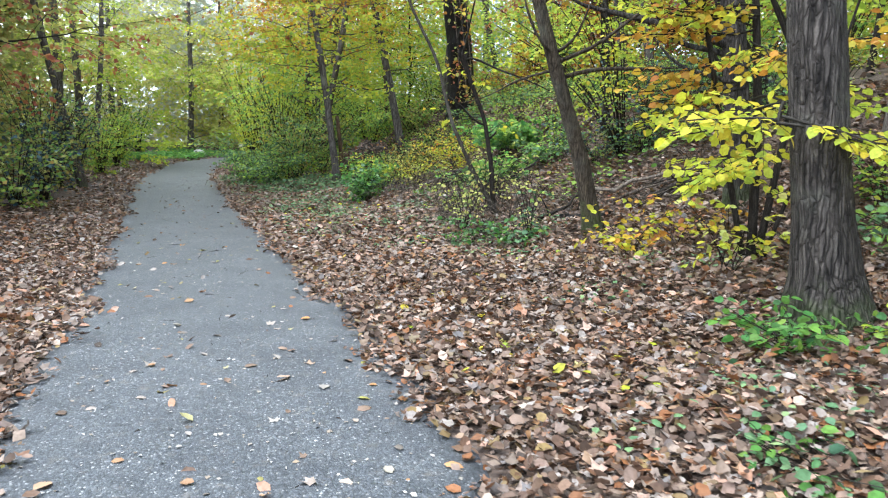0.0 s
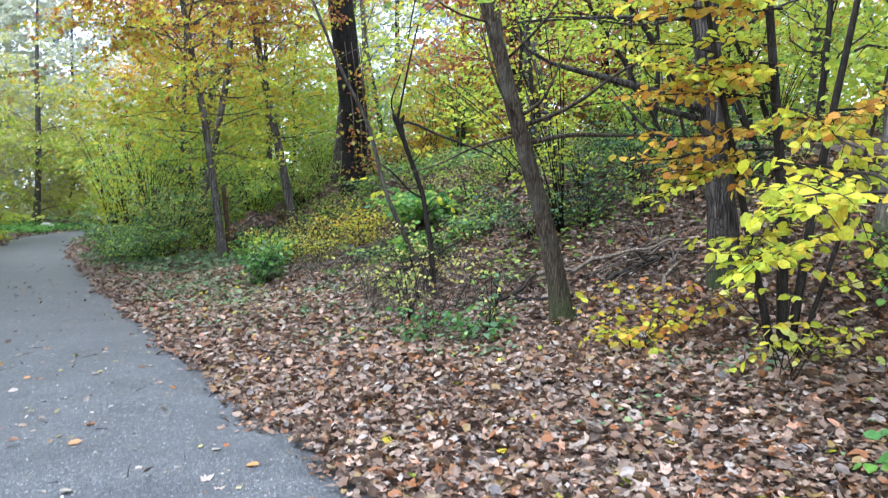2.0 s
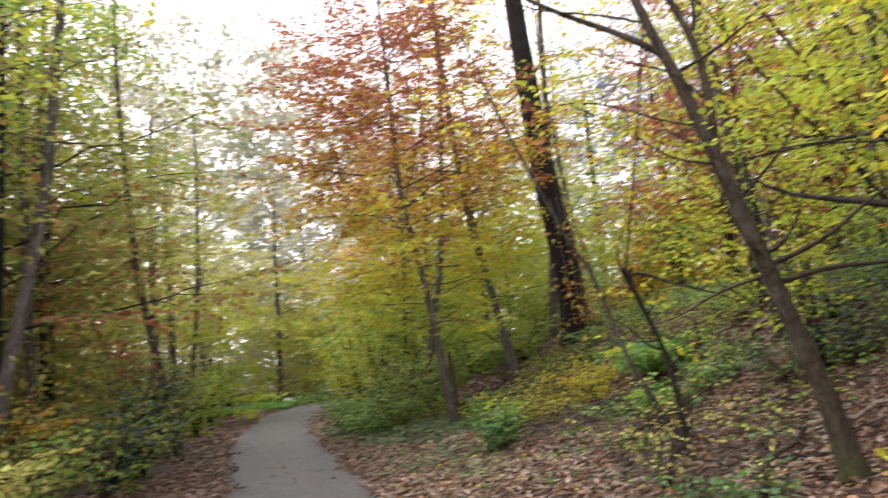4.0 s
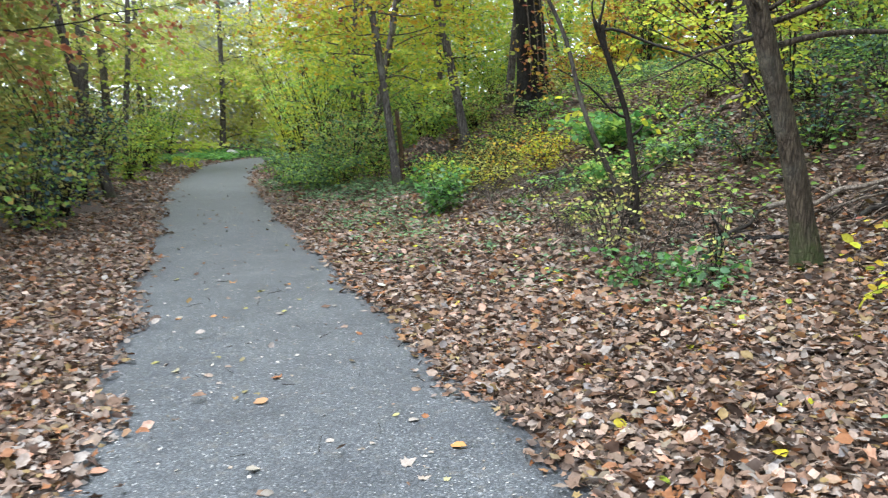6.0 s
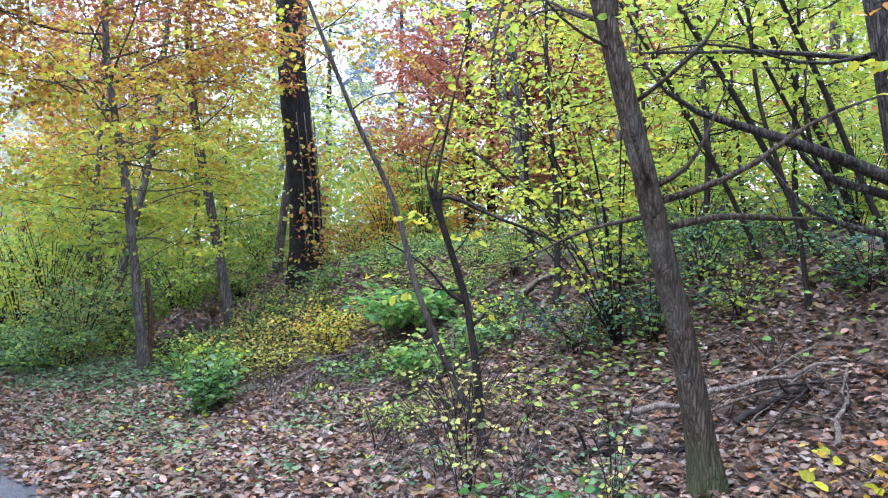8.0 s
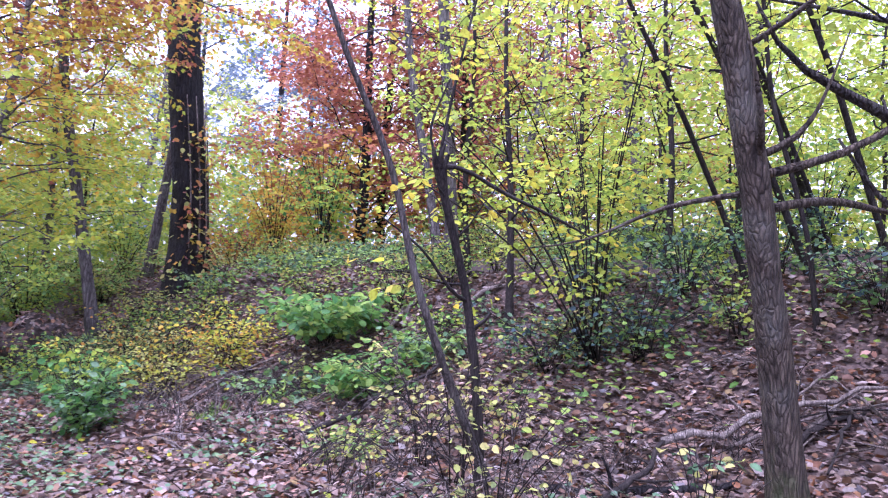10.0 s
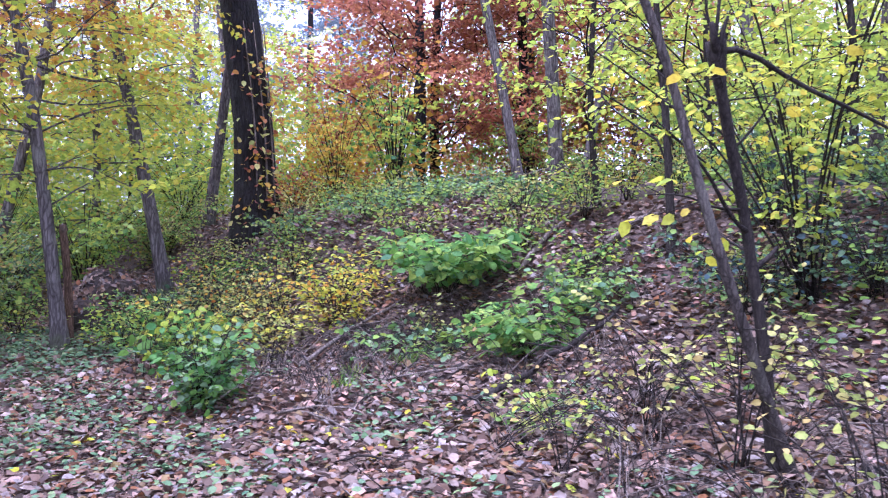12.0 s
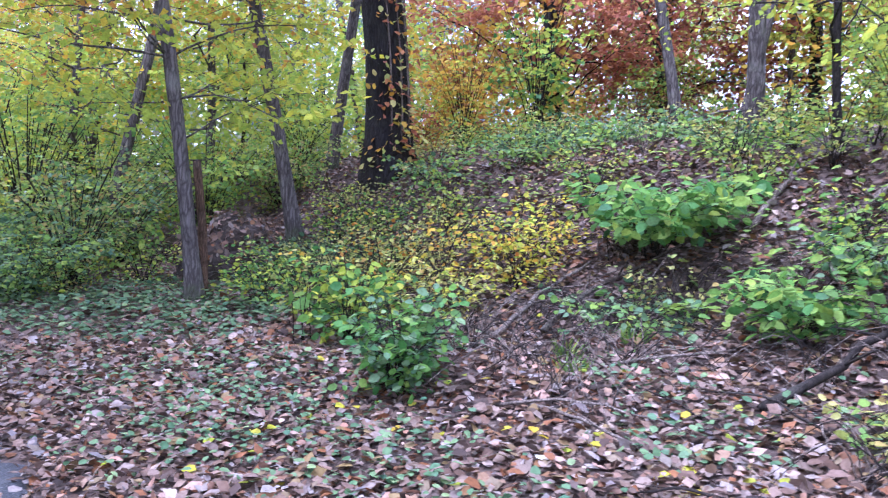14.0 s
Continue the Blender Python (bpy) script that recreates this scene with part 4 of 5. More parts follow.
for k, (x, y, tall, mats) in enumerate([(6.4, 18.2, 2.4, (LIME, GREEN)), (5.6, 15.2, 2.0, (LIME, GREEN)), (6.6, 13.0, 2.0, (LIME, GREEN)),
                                        (2.2, 27.5, 1.4, (GOLD, RUST)), (-0.6, 26.5, 1.8, (LIME, GREEN)), (7.5, 10.0, 2.2, (GREEN, LIME)), (6.2, 8.2, 1.8, (GREEN, OLIVE)),
                                        (8.5, 6.0, 2.4, (GREEN, GOLD)), (5.6, 5.6, 1.2, (GREEN, OLIVE)), (9, 27, 2.5, (LIME, RUST))]):
    bush("bank_shrub", "yellow-green shrub on the wooded bank", x, y, tall, 1.3, mats, 150 + k, 22, 6, 0.095, SIMPLE, gap=0.08, group="bank shrubs")

# ---- dry leaves climbing the thick trunk, and dry brush ----
g = np.random.RandomState(77)
climb = plant("climbing_plant", "dry orange-brown leaves climbing a thick trunk", "climber", 0.4, 23.4)
n = 420
zz, an = 3.4 * g.rand(n) ** 1.4, g.normal(-1.1, 0.8, n)
P = np.stack([0.44 * np.cos(an) - 0.05 * zz + 0.1 * g.normal(0, 1, n), 0.44 * np.sin(an) + 0.1 * g.normal(0, 1, n), zz], -1)
W = np.stack([np.cos(an), np.sin(an), g.normal(-0.5, 0.4, n)], -1)
for k, mat in enumerate((GOLD, PALE, RUST)):
    tagged(solid("foliage", *leaf_cloud(P[k::3], W[k::3] + g.normal(0, 0.4, P[k::3].shape), np.array((0, 0, 1.0)) + g.normal(0, 0.4, P[k::3].shape), 0.1 + 0.06 * g.rand(len(P[k::3])), OVAL4), mat, climb), kind="stuff")
for k in range(5):
    a0 = -1.8 + 0.5 * k
    solid("stem", *tube(bend([(0.42 * math.cos(a0), 0.42 * math.sin(a0), 0), (0.4 * math.cos(a0 + 0.2) - 0.1, 0.4 * math.sin(a0 + 0.2), 1.8), (0.38 * math.cos(a0) - 0.3, 0.38 * math.sin(a0), 4)], 8), np.linspace(0.025, 0.01, 8), 5), DEADWOOD, climb)


def dry_brush(x, y, seed, tall=0.6, wide=0.7, stems=16):
    g = np.random.RandomState(seed)
    th = plant("dry_brush", "tangle of arching dry brown stems", "brush", x, y, group="dry brush")
    for k in range(stems):
        az, out = g.rand() * 6.28, wide * (0.5 + 0.6 * g.rand())
        st = g.normal(0, 0.12, 2)
        top = tall * (0.5 + 0.5 * g.rand())
        line = bend([(st[0], st[1], 0), (math.cos(az) * out * 0.4, math.sin(az) * out * 0.4, top), (math.cos(az) * out, math.sin(az) * out, top * 0.5), (math.cos(az) * out * 1.3, math.sin(az) * out * 1.3, 0.04)], 9)
        solid("stem", *tube(line, np.linspace(0.0045, 0.002, 9), 4), DEADWOOD if k % 2 else TWIG, th)
    return th


BRUSH = [dry_brush(-0.9, 14.9, 81), dry_brush(0.1, 16.2, 82, 0.5, 0.9)]
for k, (x, y) in enumerate([(-0.4, 15.6), (0.7, 16.4), (-1.0, 16.2), (0.4, 16.0), (-0.2, 16.6), (0.9, 15.9), (0.3, 16.7), (-0.7, 16.9), (1.3, 16.3), (-0.1, 15.2), (1.6, 15.2), (2.3, 14.6), (1.3, 14.0), (0.9, 13.0), (1.9, 11.4), (2.7, 10.9), (0.3, 11.0), (-2.2, 21.2), (-1.5, 22.8), (1.5, 18.0), (2.6, 19.0), (3.6, 11.2), (-0.5, 18.0), (0.5, 18.4), (-1.4, 18.0), (-0.2, 19.3), (1.1, 17.2), (0.2, 11.2), (0.9, 11.0), (1.3, 11.9), (0.0, 12.0), (0.5, 12.4), (1.0, 12.9), (1.6, 12.6), (0.5, 10.4), (-0.1, 13.1), (0.7, 14.2), (-0.8, 15.6), (1.4, 13.4)]):
    copy_thing(BRUSH[k % 2], pose(x, y, float(height(x, y)) - 0.03, 0, 0, 71 * k))

g = np.random.RandomState(5)
bm = bmesh.new()
bmesh.ops.create_icosphere(bm, subdivisions=3, radius=0.42)
for v in bm.verts:
    v.co *= 1 + 0.22 * noise.noise(v.co * 2.2)
    v.co.z *= 0.72
me = bpy.data.meshes.new("boulder")
bm.to_mesh(me)
bm.free()
me.materials.append(STONE)
boulder = tagged(new("boulder", me), "pale grey boulder beside the path's bend", "boulder")
boulder.location = (-15.6, 47.5, float(height(-15.6, 47.5)) + 0.12)

bm = bmesh.new()
bmesh.ops.create_icosphere(bm, subdivisions=4, radius=0.75)
for v in bm.verts:
    v.co *= 1 + 0.3 * noise.noise(v.co * 2.5) + 0.08 * noise.noise(v.co * 9)
spots = np.array([v.co[:] for v in bm.verts if v.co.z > 0.05])
me = bpy.data.meshes.new("earth_mound")
bm.to_mesh(me)
bm.free()
me.materials.append(EARTH)
mound = tagged(new("earth_mound", me), "mound of dark earth and old leaves under the trees", "mound")
mound.location = (-2.35, 22.7, float(height(-2.35, 22.7)) + 0.05)
g = np.random.RandomState(9)
spots = spots[g.randint(0, len(spots), 900)]
tagged(solid("leaf_cover", *leaf_cloud(spots * 1.02, unit(g.normal(0, 1, spots.shape)), spots + g.normal(0, 0.3, spots.shape), 0.06 + 0.07 * g.rand(len(spots)), OVAL4), LITTER, mound), kind="stuff")

# ---- undergrowth all over the bank, copied from a few plants ----
UNDER = [bush("undergrowth_plant", "knee-high green undergrowth on the bank", 2.3, 15.3, 0.7, 0.6, [GREEN, FRESH, LIME], 171, 12, 5, 0.065, group="undergrowth"),
         bush("undergrowth_plant", "straggling yellow-green undergrowth on the bank", 1.6, 18.6, 1.0, 0.7, [LIME, OLIVE, GREEN], 172, 13, 5, 0.06, gap=0.065, group="undergrowth"),
         bush("undergrowth_plant", "open pale-leaved undergrowth on the bank", 0.9, 15.9, 0.8, 0.7, [PALE, OLIVE, OLIVE], 173, 11, 4, 0.055, gap=0.07, group="undergrowth"),
         bush("undergrowth_plant", "low dark green brambles on the bank", 3.0, 18.0, 0.5, 0.8, [GREEN, IVY], 174, 14, 4, 0.085, group="undergrowth")]
PLANTS = [(-0.3, 21.2), (-1.6, 21.3), (0.9, 22.3), (-0.6, 23.2), (1.8, 21.2), (-2.1, 20.3), (2.4, 20.2), (-1.5, 19.7), (-0.9, 20.6), (0.3, 20.2), (-0.9, 21.8), (1.5, 20.4), (0.6, 21.6), (2.7, 17.3), (-1.9, 18.3), (-2.3, 19.3), (-0.6, 19.6), (-1.3, 20.6), (2.6, 21.6), (2.2, 16.6), (2.9, 16.2), (3.6, 17.4), (3.2, 19.4),
          (4.0, 20.6), (-0.4, 22.4), (1.6, 23.0), (2.4, 24.4), (4.8, 22.8), (0.4, 15.9), (3.0, 13.4), (3.9, 12.0), (4.8, 12.9), (4.4, 14.6), (5.2, 14.0),
          (4.2, 16.0), (-3.6, 22.0), (-4.6, 21.8), (-5.4, 24.2), (5.6, 17.0), (4.6, 9.8), (5.4, 10.6), (5.8, 9.2), (4.4, 7.6), (4.0, 6.4), (5.0, 6.0), (4.9, 4.8), (5.2, 19.0),
          (-1.5, 17.9), (0.6, 23.6), (3.4, 22.4), (6.2, 20.4), (-6.2, 25.4), (-7.2, 27.4), (-8.1, 30), (3.9, 25.4), (5.4, 25.8), (1.0, 25.2), (3.8, 16.5)]
for k, (x, y) in enumerate(PLANTS):
    copy_thing(UNDER[(k * 3 + k // 4) % 4], pose(x, y, float(height(x, y)) - 0.03, 0, 0, 67 * k))

# ---- the wood around ----
WOOD = {}


def prototype(kind, *rest, **more):
    WOOD[kind] = []
    ob = tree(*rest, split=False, **more)
    WOOD[kind].append(ob)
    return ob


def planted(kind, places):
    """More trees like the prototype, each turned its own way."""
    for k, (x, y) in enumerate(places):
        src = WOOD[kind][0]
        copy_thing(src, pose(x, y, float(height(x, y)) - 0.05, 0, 0, 77 * k + 31 + 13 * len(WOOD[kind])))


prototype("hazel", "young_lime_tree", "young slender tree with lime-yellow leaves", 4.9, 14.0, [(0, 0, 0), (0.15, 0.05, 1.5), (0.1, 0.2, 3.5), (0.4, 0.3, 6.5)], [0.05, 0.042, 0.03, 0.012],
          TWIG, [(0.6, LIME), (9, YELLOW)], 201, n_limb=22, low=0.16, reach=1.9, leaf=0.085, sub=5, group="young wood", gap=0.085, shape=OVAL4)
planted("hazel", [(3.0, 14.8), (6.0, 17.0), (7.4, 15.0), (6.3, 11.6), (8.6, 12.5), (8.8, 18), (10, 20), (9.6, 9.0), (11, 15),
                  (-1.6, 29.5), (12, 19), (3.4, 16.6)])
prototype("gold", "golden_beech", "beech with golden yellow layered leaves", -5.0, 27.4, [(0, 0, 0), (-0.1, 0, 2), (0.1, 0.1, 6), (0, 0.2, 12)], [0.11, 0.09, 0.06, 0.02],
          SMOOTH, [(0.18, GREEN), (0.33, LIME), (0.42, YELLOW), (0.62, GOLD), (9, RUST)], 202, n_limb=36, low=0.08, reach=3.3, leaf=0.13, sub=7, group="beeches", gap=0.08)
planted("gold", [(-5.4, 32.0), (-6.8, 38), (-2.4, 28.5), (9.6, 5.2), (12.5, 9.5), (-7.2, 44), (12.0, 26.0)])
prototype("slender", "slender_tree", "slender tall grey trunk with a thin crown", -1.35, 22.6, [(0, 0, 0), (-0.38, 0, 2), (-1.0, 0.1, 5), (-1.4, 0.1, 10), (-1.5, 0, 15)], [0.12, 0.105, 0.095, 0.07, 0.025],
          SMOOTH, [(0.6, LIME), (9, YELLOW)], 203, n_limb=15, low=0.3, high=0.75, reach=2.2, leaf=0.11, sub=4, group="tall trees", gap=0.1)
planted("slender", [(4.3, 18.8), (-0.2, 25.6), (-4.4, 25.4), (7.8, 17.4), (6.0, 22.6), (10.4, 17.5), (8.6, 24.0), (5.0, 8.6), (7.2, 8.8), (9.0, 11.0), (6.6, 6.4), (10.5, 6.5),
                    (-9.6, 13.0), (-11.2, 16.8), (-10.4, 21.5), (-13.0, 20.0), (-9.8, 9.2), (-14, 30), (2.2, 32), (11, 30), (-5.5, 33), (0, 35), (13, 13), (14.5, 20)])
prototype("russet", "russet_beech", "wide beech with dry russet leaves on the bank", 6.4, 29.0, [(0, 0, 0), (0.1, 0, 3), (0, 0.1, 8), (0.1, 0, 14)], [0.18, 0.16, 0.11, 0.03],
          DARK, [(9, RUST)], 204, n_limb=36, low=0.1, reach=4.2, leaf=0.15, sub=7, group="russet beeches", gap=0.1)
planted("russet", [(9.8, 28.5), (13.0, 26.0), (8.2, 31.5)])
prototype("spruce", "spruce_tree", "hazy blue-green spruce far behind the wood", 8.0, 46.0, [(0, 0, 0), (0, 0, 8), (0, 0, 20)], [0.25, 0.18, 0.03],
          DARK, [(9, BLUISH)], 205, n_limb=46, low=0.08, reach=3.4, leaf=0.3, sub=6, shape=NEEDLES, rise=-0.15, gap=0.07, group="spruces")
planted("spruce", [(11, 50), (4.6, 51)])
prototype("olive", "mixed_tree", "leafy tree with dull green and orange leaves", -10.8, 14.6, [(0, 0, 0), (0.2, 0, 3), (0.1, 0.2, 8), (0.3, 0, 14)], [0.2, 0.17, 0.12, 0.03],
          DARK, [(0.24, RUST), (0.6, OLIVE), (9, GREEN)], 206, n_limb=28, low=0.2, reach=3.4, leaf=0.14, sub=7, group="mixed trees", gap=0.095)
planted("olive", [(-12.5, 10), (-12.8, 19.5), (-22, 40), (12, 3)])
# The upper crown is tinted for haze, as these trees stand far off.
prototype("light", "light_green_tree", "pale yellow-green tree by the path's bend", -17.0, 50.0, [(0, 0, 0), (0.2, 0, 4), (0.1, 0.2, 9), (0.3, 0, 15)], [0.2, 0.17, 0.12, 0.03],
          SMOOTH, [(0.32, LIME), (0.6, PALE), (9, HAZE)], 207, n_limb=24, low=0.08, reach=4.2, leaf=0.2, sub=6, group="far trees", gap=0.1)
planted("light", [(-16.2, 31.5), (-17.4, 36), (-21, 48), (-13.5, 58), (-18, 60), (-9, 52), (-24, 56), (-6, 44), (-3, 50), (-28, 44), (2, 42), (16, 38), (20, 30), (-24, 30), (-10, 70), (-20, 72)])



def far_wood(name, label, spots, material, n, size, seed, tall):
    """Foliage of the wood farther off, in uneven clumps over many stands (rows of x, y, reach)."""
    g = np.random.RandomState(seed)
    c = np.array(spots, float)
    m = n // 40
    k = g.randint(0, len(c), m)
    ang, rad = g.rand(m) * 6.283, np.sqrt(g.rand(m))
    clump = np.stack([c[k, 0] + np.cos(ang) * rad * c[k, 2], c[k, 1] + np.sin(ang) * rad * c[k, 2], tall * g.rand(m) ** 1.3], -1)
    clump[:, 2] += height(clump[:, 0], clump[:, 1]) + 0.2
    P = np.repeat(clump, 40, 0) + g.normal(0, 1, (m * 40, 3)) * (0.75, 0.75, 0.45)
    P[:, 2] = np.maximum(P[:, 2], height(P[:, 0], P[:, 1]) + 0.05)
    W = g.normal(0, 1, P.shape) * (1, 1, 0.5)
    U = np.array((0, 0, 1.0)) + g.normal(0, 0.5, P.shape)
    tagged(solid(name, *leaf_cloud(P, W, U, size * (0.6 + 0.7 * g.rand(len(P))), SIMPLE), material), label, "woodland", kind="stuff")


far_wood("far_thicket", "lime-green undergrowth farther into the wood", [(9, 16, 3), (13, 22, 3), (-2, 31, 3), (0, 30, 3), (3, 31, 3), (6, 33, 3), (14, 14, 4), (10, 11, 2.5), (-2, 34, 4), (15, 26, 5), (6, 38, 5), (12, 34, 5)], LIME, 26000, 0.16, 601, 5)
far_wood("far_thicket", "green undergrowth farther into the wood", [(10, 8, 3), (12, 12, 4), (13, 19, 4), (-4, 30, 3), (-1, 31, 3), (2, 29.5, 2.5), (1, 37, 5), (5, 32, 3), (10, 30, 5), (13, 5, 4), (-8, 40, 3), (18, 16, 5)], GREEN, 13000, 0.15, 602, 3.5)
far_wood("far_thicket", "yellow undergrowth farther into the wood", [(4, 44, 5), (16, 20, 5), (-6, 38, 3), (17, 32, 6), (9, 42, 6), (14, 9, 3), (-3, 44, 4)], YELLOW, 12000, 0.18, 603, 6)
far_wood("far_thicket", "orange undergrowth farther into the wood", [(5, 30, 2.5), (13, 24, 4), (11, 6, 3), (9, 36, 4), (18, 25, 5)], GOLD, 9000, 0.2, 604, 4)
far_wood("far_thicket", "russet foliage farther into the wood", [(9, 34, 5), (14, 32, 5), (19, 28, 5)], RUST, 15000, 0.19, 605, 10)
# Pale leaf colour stands in for haze between here and the bend.
far_wood("far_thicket", "green trees beyond the bend in leaves paled for haze", [(-14, 58, 5), (-21, 50, 5), (-8, 54, 4), (-18, 62, 6), (-25, 44, 5), (-6, 62, 7), (-22, 36, 4), (-20, 30, 3), (-17, 54, 4), (-13, 64, 6)], PALE, 30000, 0.3, 606, 9)
far_wood("far_thicket", "dull green thicket beyond the path", [(-14.5, 23, 2), (-16, 20, 3), (-13.5, 14, 2.5), (-19, 20, 4), (-14, 8, 3), (-19, 12, 5), (-14, 19, 2.5)], OLIVE, 28000, 0.25, 607, 9)
# Haze over this far wood is in the leaf colour.
far_wood("far_thicket", "wood far behind the bank, leaves paled for haze", [(-6, 42, 4), (0, 44, 4), (14, 44, 5), (18, 38, 6), (22, 30, 5), (-10, 46, 2), (24, 20, 5), (22, 10, 5)], HAZE, 17000, 0.34, 609, 13)
far_wood("far_thicket", "tall dull foliage behind the thicket", [(-19, 24, 4), (-22, 30, 5), (-23, 16, 5), (-20, 9, 4)], OLIVE, 14000, 0.28, 610, 14)
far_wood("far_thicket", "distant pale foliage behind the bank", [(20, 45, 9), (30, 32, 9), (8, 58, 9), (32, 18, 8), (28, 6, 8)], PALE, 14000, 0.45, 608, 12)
# Leaf colour carries the haze of distance here too.
far_wood("far_thicket", "wood far beyond the bend, leaves paled for haze", [(-20, 80, 9), (-32, 72, 9), (-42, 60, 9), (-6, 86, 10), (-34, 88, 10), (-48, 46, 8), (8, 88, 10), (-46, 30, 8), (-26, 66, 6), (-17, 72, 6), (-21, 60, 4), (-30, 56, 5)], HAZE, 44000, 0.62, 611, 30)
# Distance haze on these conifers is part of the needle colour.
far_wood("far_thicket", "bluish conifers far behind the bank, needles paled for haze", [(14, 62, 5), (20, 70, 6), (6, 70, 6), (28, 58, 6), (2, 78, 6), (-12, 92, 7), (-26, 96, 7)], BLUISH, 26000, 0.5, 612, 22)
far_wood("far_thicket", "dull green treetops beyond the path", [(-13.5, 17, 2.5), (-14.5, 21, 3), (-12.5, 12, 2.5)], OLIVE, 20000, 0.16, 613, 15)
far_wood("far_thicket", "pale lime trees farther along the bank", [(16, 18, 3), (20, 22, 4), (22, 14, 4), (19, 9, 3), (24, 27, 4), (17, 4, 3), (26, 18, 5)], LIME, 24000, 0.2, 614, 13)


# ---- ground cover ----
def patch(name, label, spots, material, n, small, large, seed, shape=OVAL, lift=0.1):
    """Small green leaves close to the ground in loose patches (rows of x, y, reach)."""
    g = np.random.RandomState(seed)
    w = np.array([r * r for _, _, r in spots])
    which = g.choice(len(spots), n, p=w / w.sum())
    c = np.array(spots)[which]
    ang, rad = g.rand(n) * 2 * np.pi, np.sqrt(g.rand(n)) * (0.5 + 0.7 * g.rand(n))
    x, y = c[:, 0] + np.cos(ang) * rad * c[:, 2], c[:, 1] + np.sin(ang) * rad * c[:, 2]
    ok = np.abs(across(x, y)) > 1.35
    x, y = x[ok], y[ok]
    m = len(x)
    P = np.stack([x, y, height(x, y) + 0.02 + g.rand(m) * lift], -1)
    az = g.rand(m) * 2 * np.pi
    W = np.stack([np.cos(az), np.sin(az), g.normal(0, 0.25, m)], -1)
    U = np.array((0, 0, 1.0)) + g.normal(0, 0.3, (m, 3))
    tagged(solid(name, *leaf_cloud(P, W, U, small + (large - small) * g.rand(m), shape), material), label, "ground cover", kind="stuff")


patch("ivy_cover", "dark green ivy trailing through fallen leaves", [(-3.4, 19.6, 1.3), (-2.4, 18.8, 1.2), (-4.4, 21.0, 1.4), (-5.6, 23.2, 1.4), (-3.0, 21.5, 1.6), (-1.6, 19.8, 1.4), (-6.8, 26, 1.4), (-1.2, 21.5, 1.6)],
      IVY, 6500, 0.06, 0.1, 301)
patch("ground_herbs", "small green herbs among the fallen leaves", [(-2.9, 15.6, 0.9), (-2.2, 14.7, 0.7), (-3.4, 17.0, 0.9), (-1.9, 13.6, 0.6), (-0.6, 13.9, 0.6), (-2.6, 16.4, 0.8), (-0.2, 14.9, 0.6), (0.6, 13.6, 0.6),
                                                                    (-0.9, 12.4, 0.5), (0.0, 11.6, 0.6), (1.2, 10.6, 0.6), (-1.2, 16.4, 0.5)], IVY, 2000, 0.035, 0.075, 302)
patch("ground_herbs", "bright green herbs along the verge", [(-1.9, 12.2, 0.9), (-2.7, 13.8, 1.0), (-3.4, 15.6, 1.0), (-4.4, 18.0, 1.1), (1.9, 4.0, 0.7), (1.5, 3.1, 0.4), (0.9, 3.6, 0.3), (2.4, 5.0, 0.6), (1.4, 6.4, 0.5),
                                                           (2.3, 7.2, 0.8), (0.6, 8.9, 0.6), (-0.6, 10.6, 0.6)], IVY, 1400, 0.03, 0.065, 303)
patch("ground_herbs", "low green growth on the wooded bank", [(2.6, 12.4, 1.3), (3.8, 13.6, 1.4), (1.6, 15.6, 1.2), (2.6, 17.5, 1.3), (0.6, 19.6, 1.4), (4.6, 11.6, 1.2), (3.0, 20.5, 1.6), (5.2, 15.6, 1.6), (1.0, 22, 1.6), (4.2, 24, 2)],
      GREEN, 2800, 0.06, 0.12, 304, lift=0.25)
YSPOTS = [(-0.9, 17.3, 0.55), (-0.1, 17.5, 0.65), (0.6, 17.9, 0.75), (0.1, 18.6, 0.8), (-1.1, 18.5, 0.6), (1.1, 19.0, 0.8), (1.7, 18.3, 0.6), (-0.5, 19.9, 0.6)]
patch("shrub_cover", "yellow shrub leaves spreading over the bank", YSPOTS[:4], YELLOW, 300, 0.05, 0.09, 311, OVAL4, 0.6)
patch("shrub_cover", "pale dry shrub leaves spreading over the bank", YSPOTS + [(-1.4, 17.4, 0.7), (-1.5, 19.4, 1.0)], PALE, 600, 0.04, 0.08, 312, OVAL4, 0.45)
patch("shrub_cover", "green shrub leaves spreading over the bank", YSPOTS + [(2.4, 19.8, 1.2), (-2.4, 20.6, 1.2), (1.0, 21.4, 1.4), (3.2, 17.6, 1.0), (1.9, 12.6, 1.0)], LIME, 450, 0.05, 0.1, 313, OVAL4, 0.45)
for k, (x, y) in enumerate([(-0.35, 15.7), (0.2, 15.6), (0.55, 15.9), (-0.6, 15.2), (1.2, 16.0)]):
    g = np.random.RandomState(320 + k)
    tuft = plant("grass_tuft", "tuft of arching green grass blades", "grass", x, y, group="grass tufts")
    az = g.rand(46) * 6.283
    W = np.stack([np.cos(az) * 0.6, np.sin(az) * 0.6, 0.5 + g.rand(46)], -1)
    tagged(solid("blade", *leaf_cloud(np.stack([0.05 * np.cos(az), 0.05 * np.sin(az), 0.02 + 0 * az], -1), W, np.stack([-np.sin(az), np.cos(az), 0 * az + 0.3], -1), 0.09 + 0.12 * g.rand(46), BLADE), GREEN, tuft), kind="stuff")
patch("grass_patch", "bright green low growth where the path bends", [(-15.5, 44, 2.2), (-16, 48, 2.5), (-13, 50, 2.4), (-12, 53, 2.5), (-10.4, 41, 1.3), (-17, 40, 1.8), (-10.6, 45, 1.4)], FRESH, 6000, 0.14, 0.3, 305, SIMPLE, 0.25)
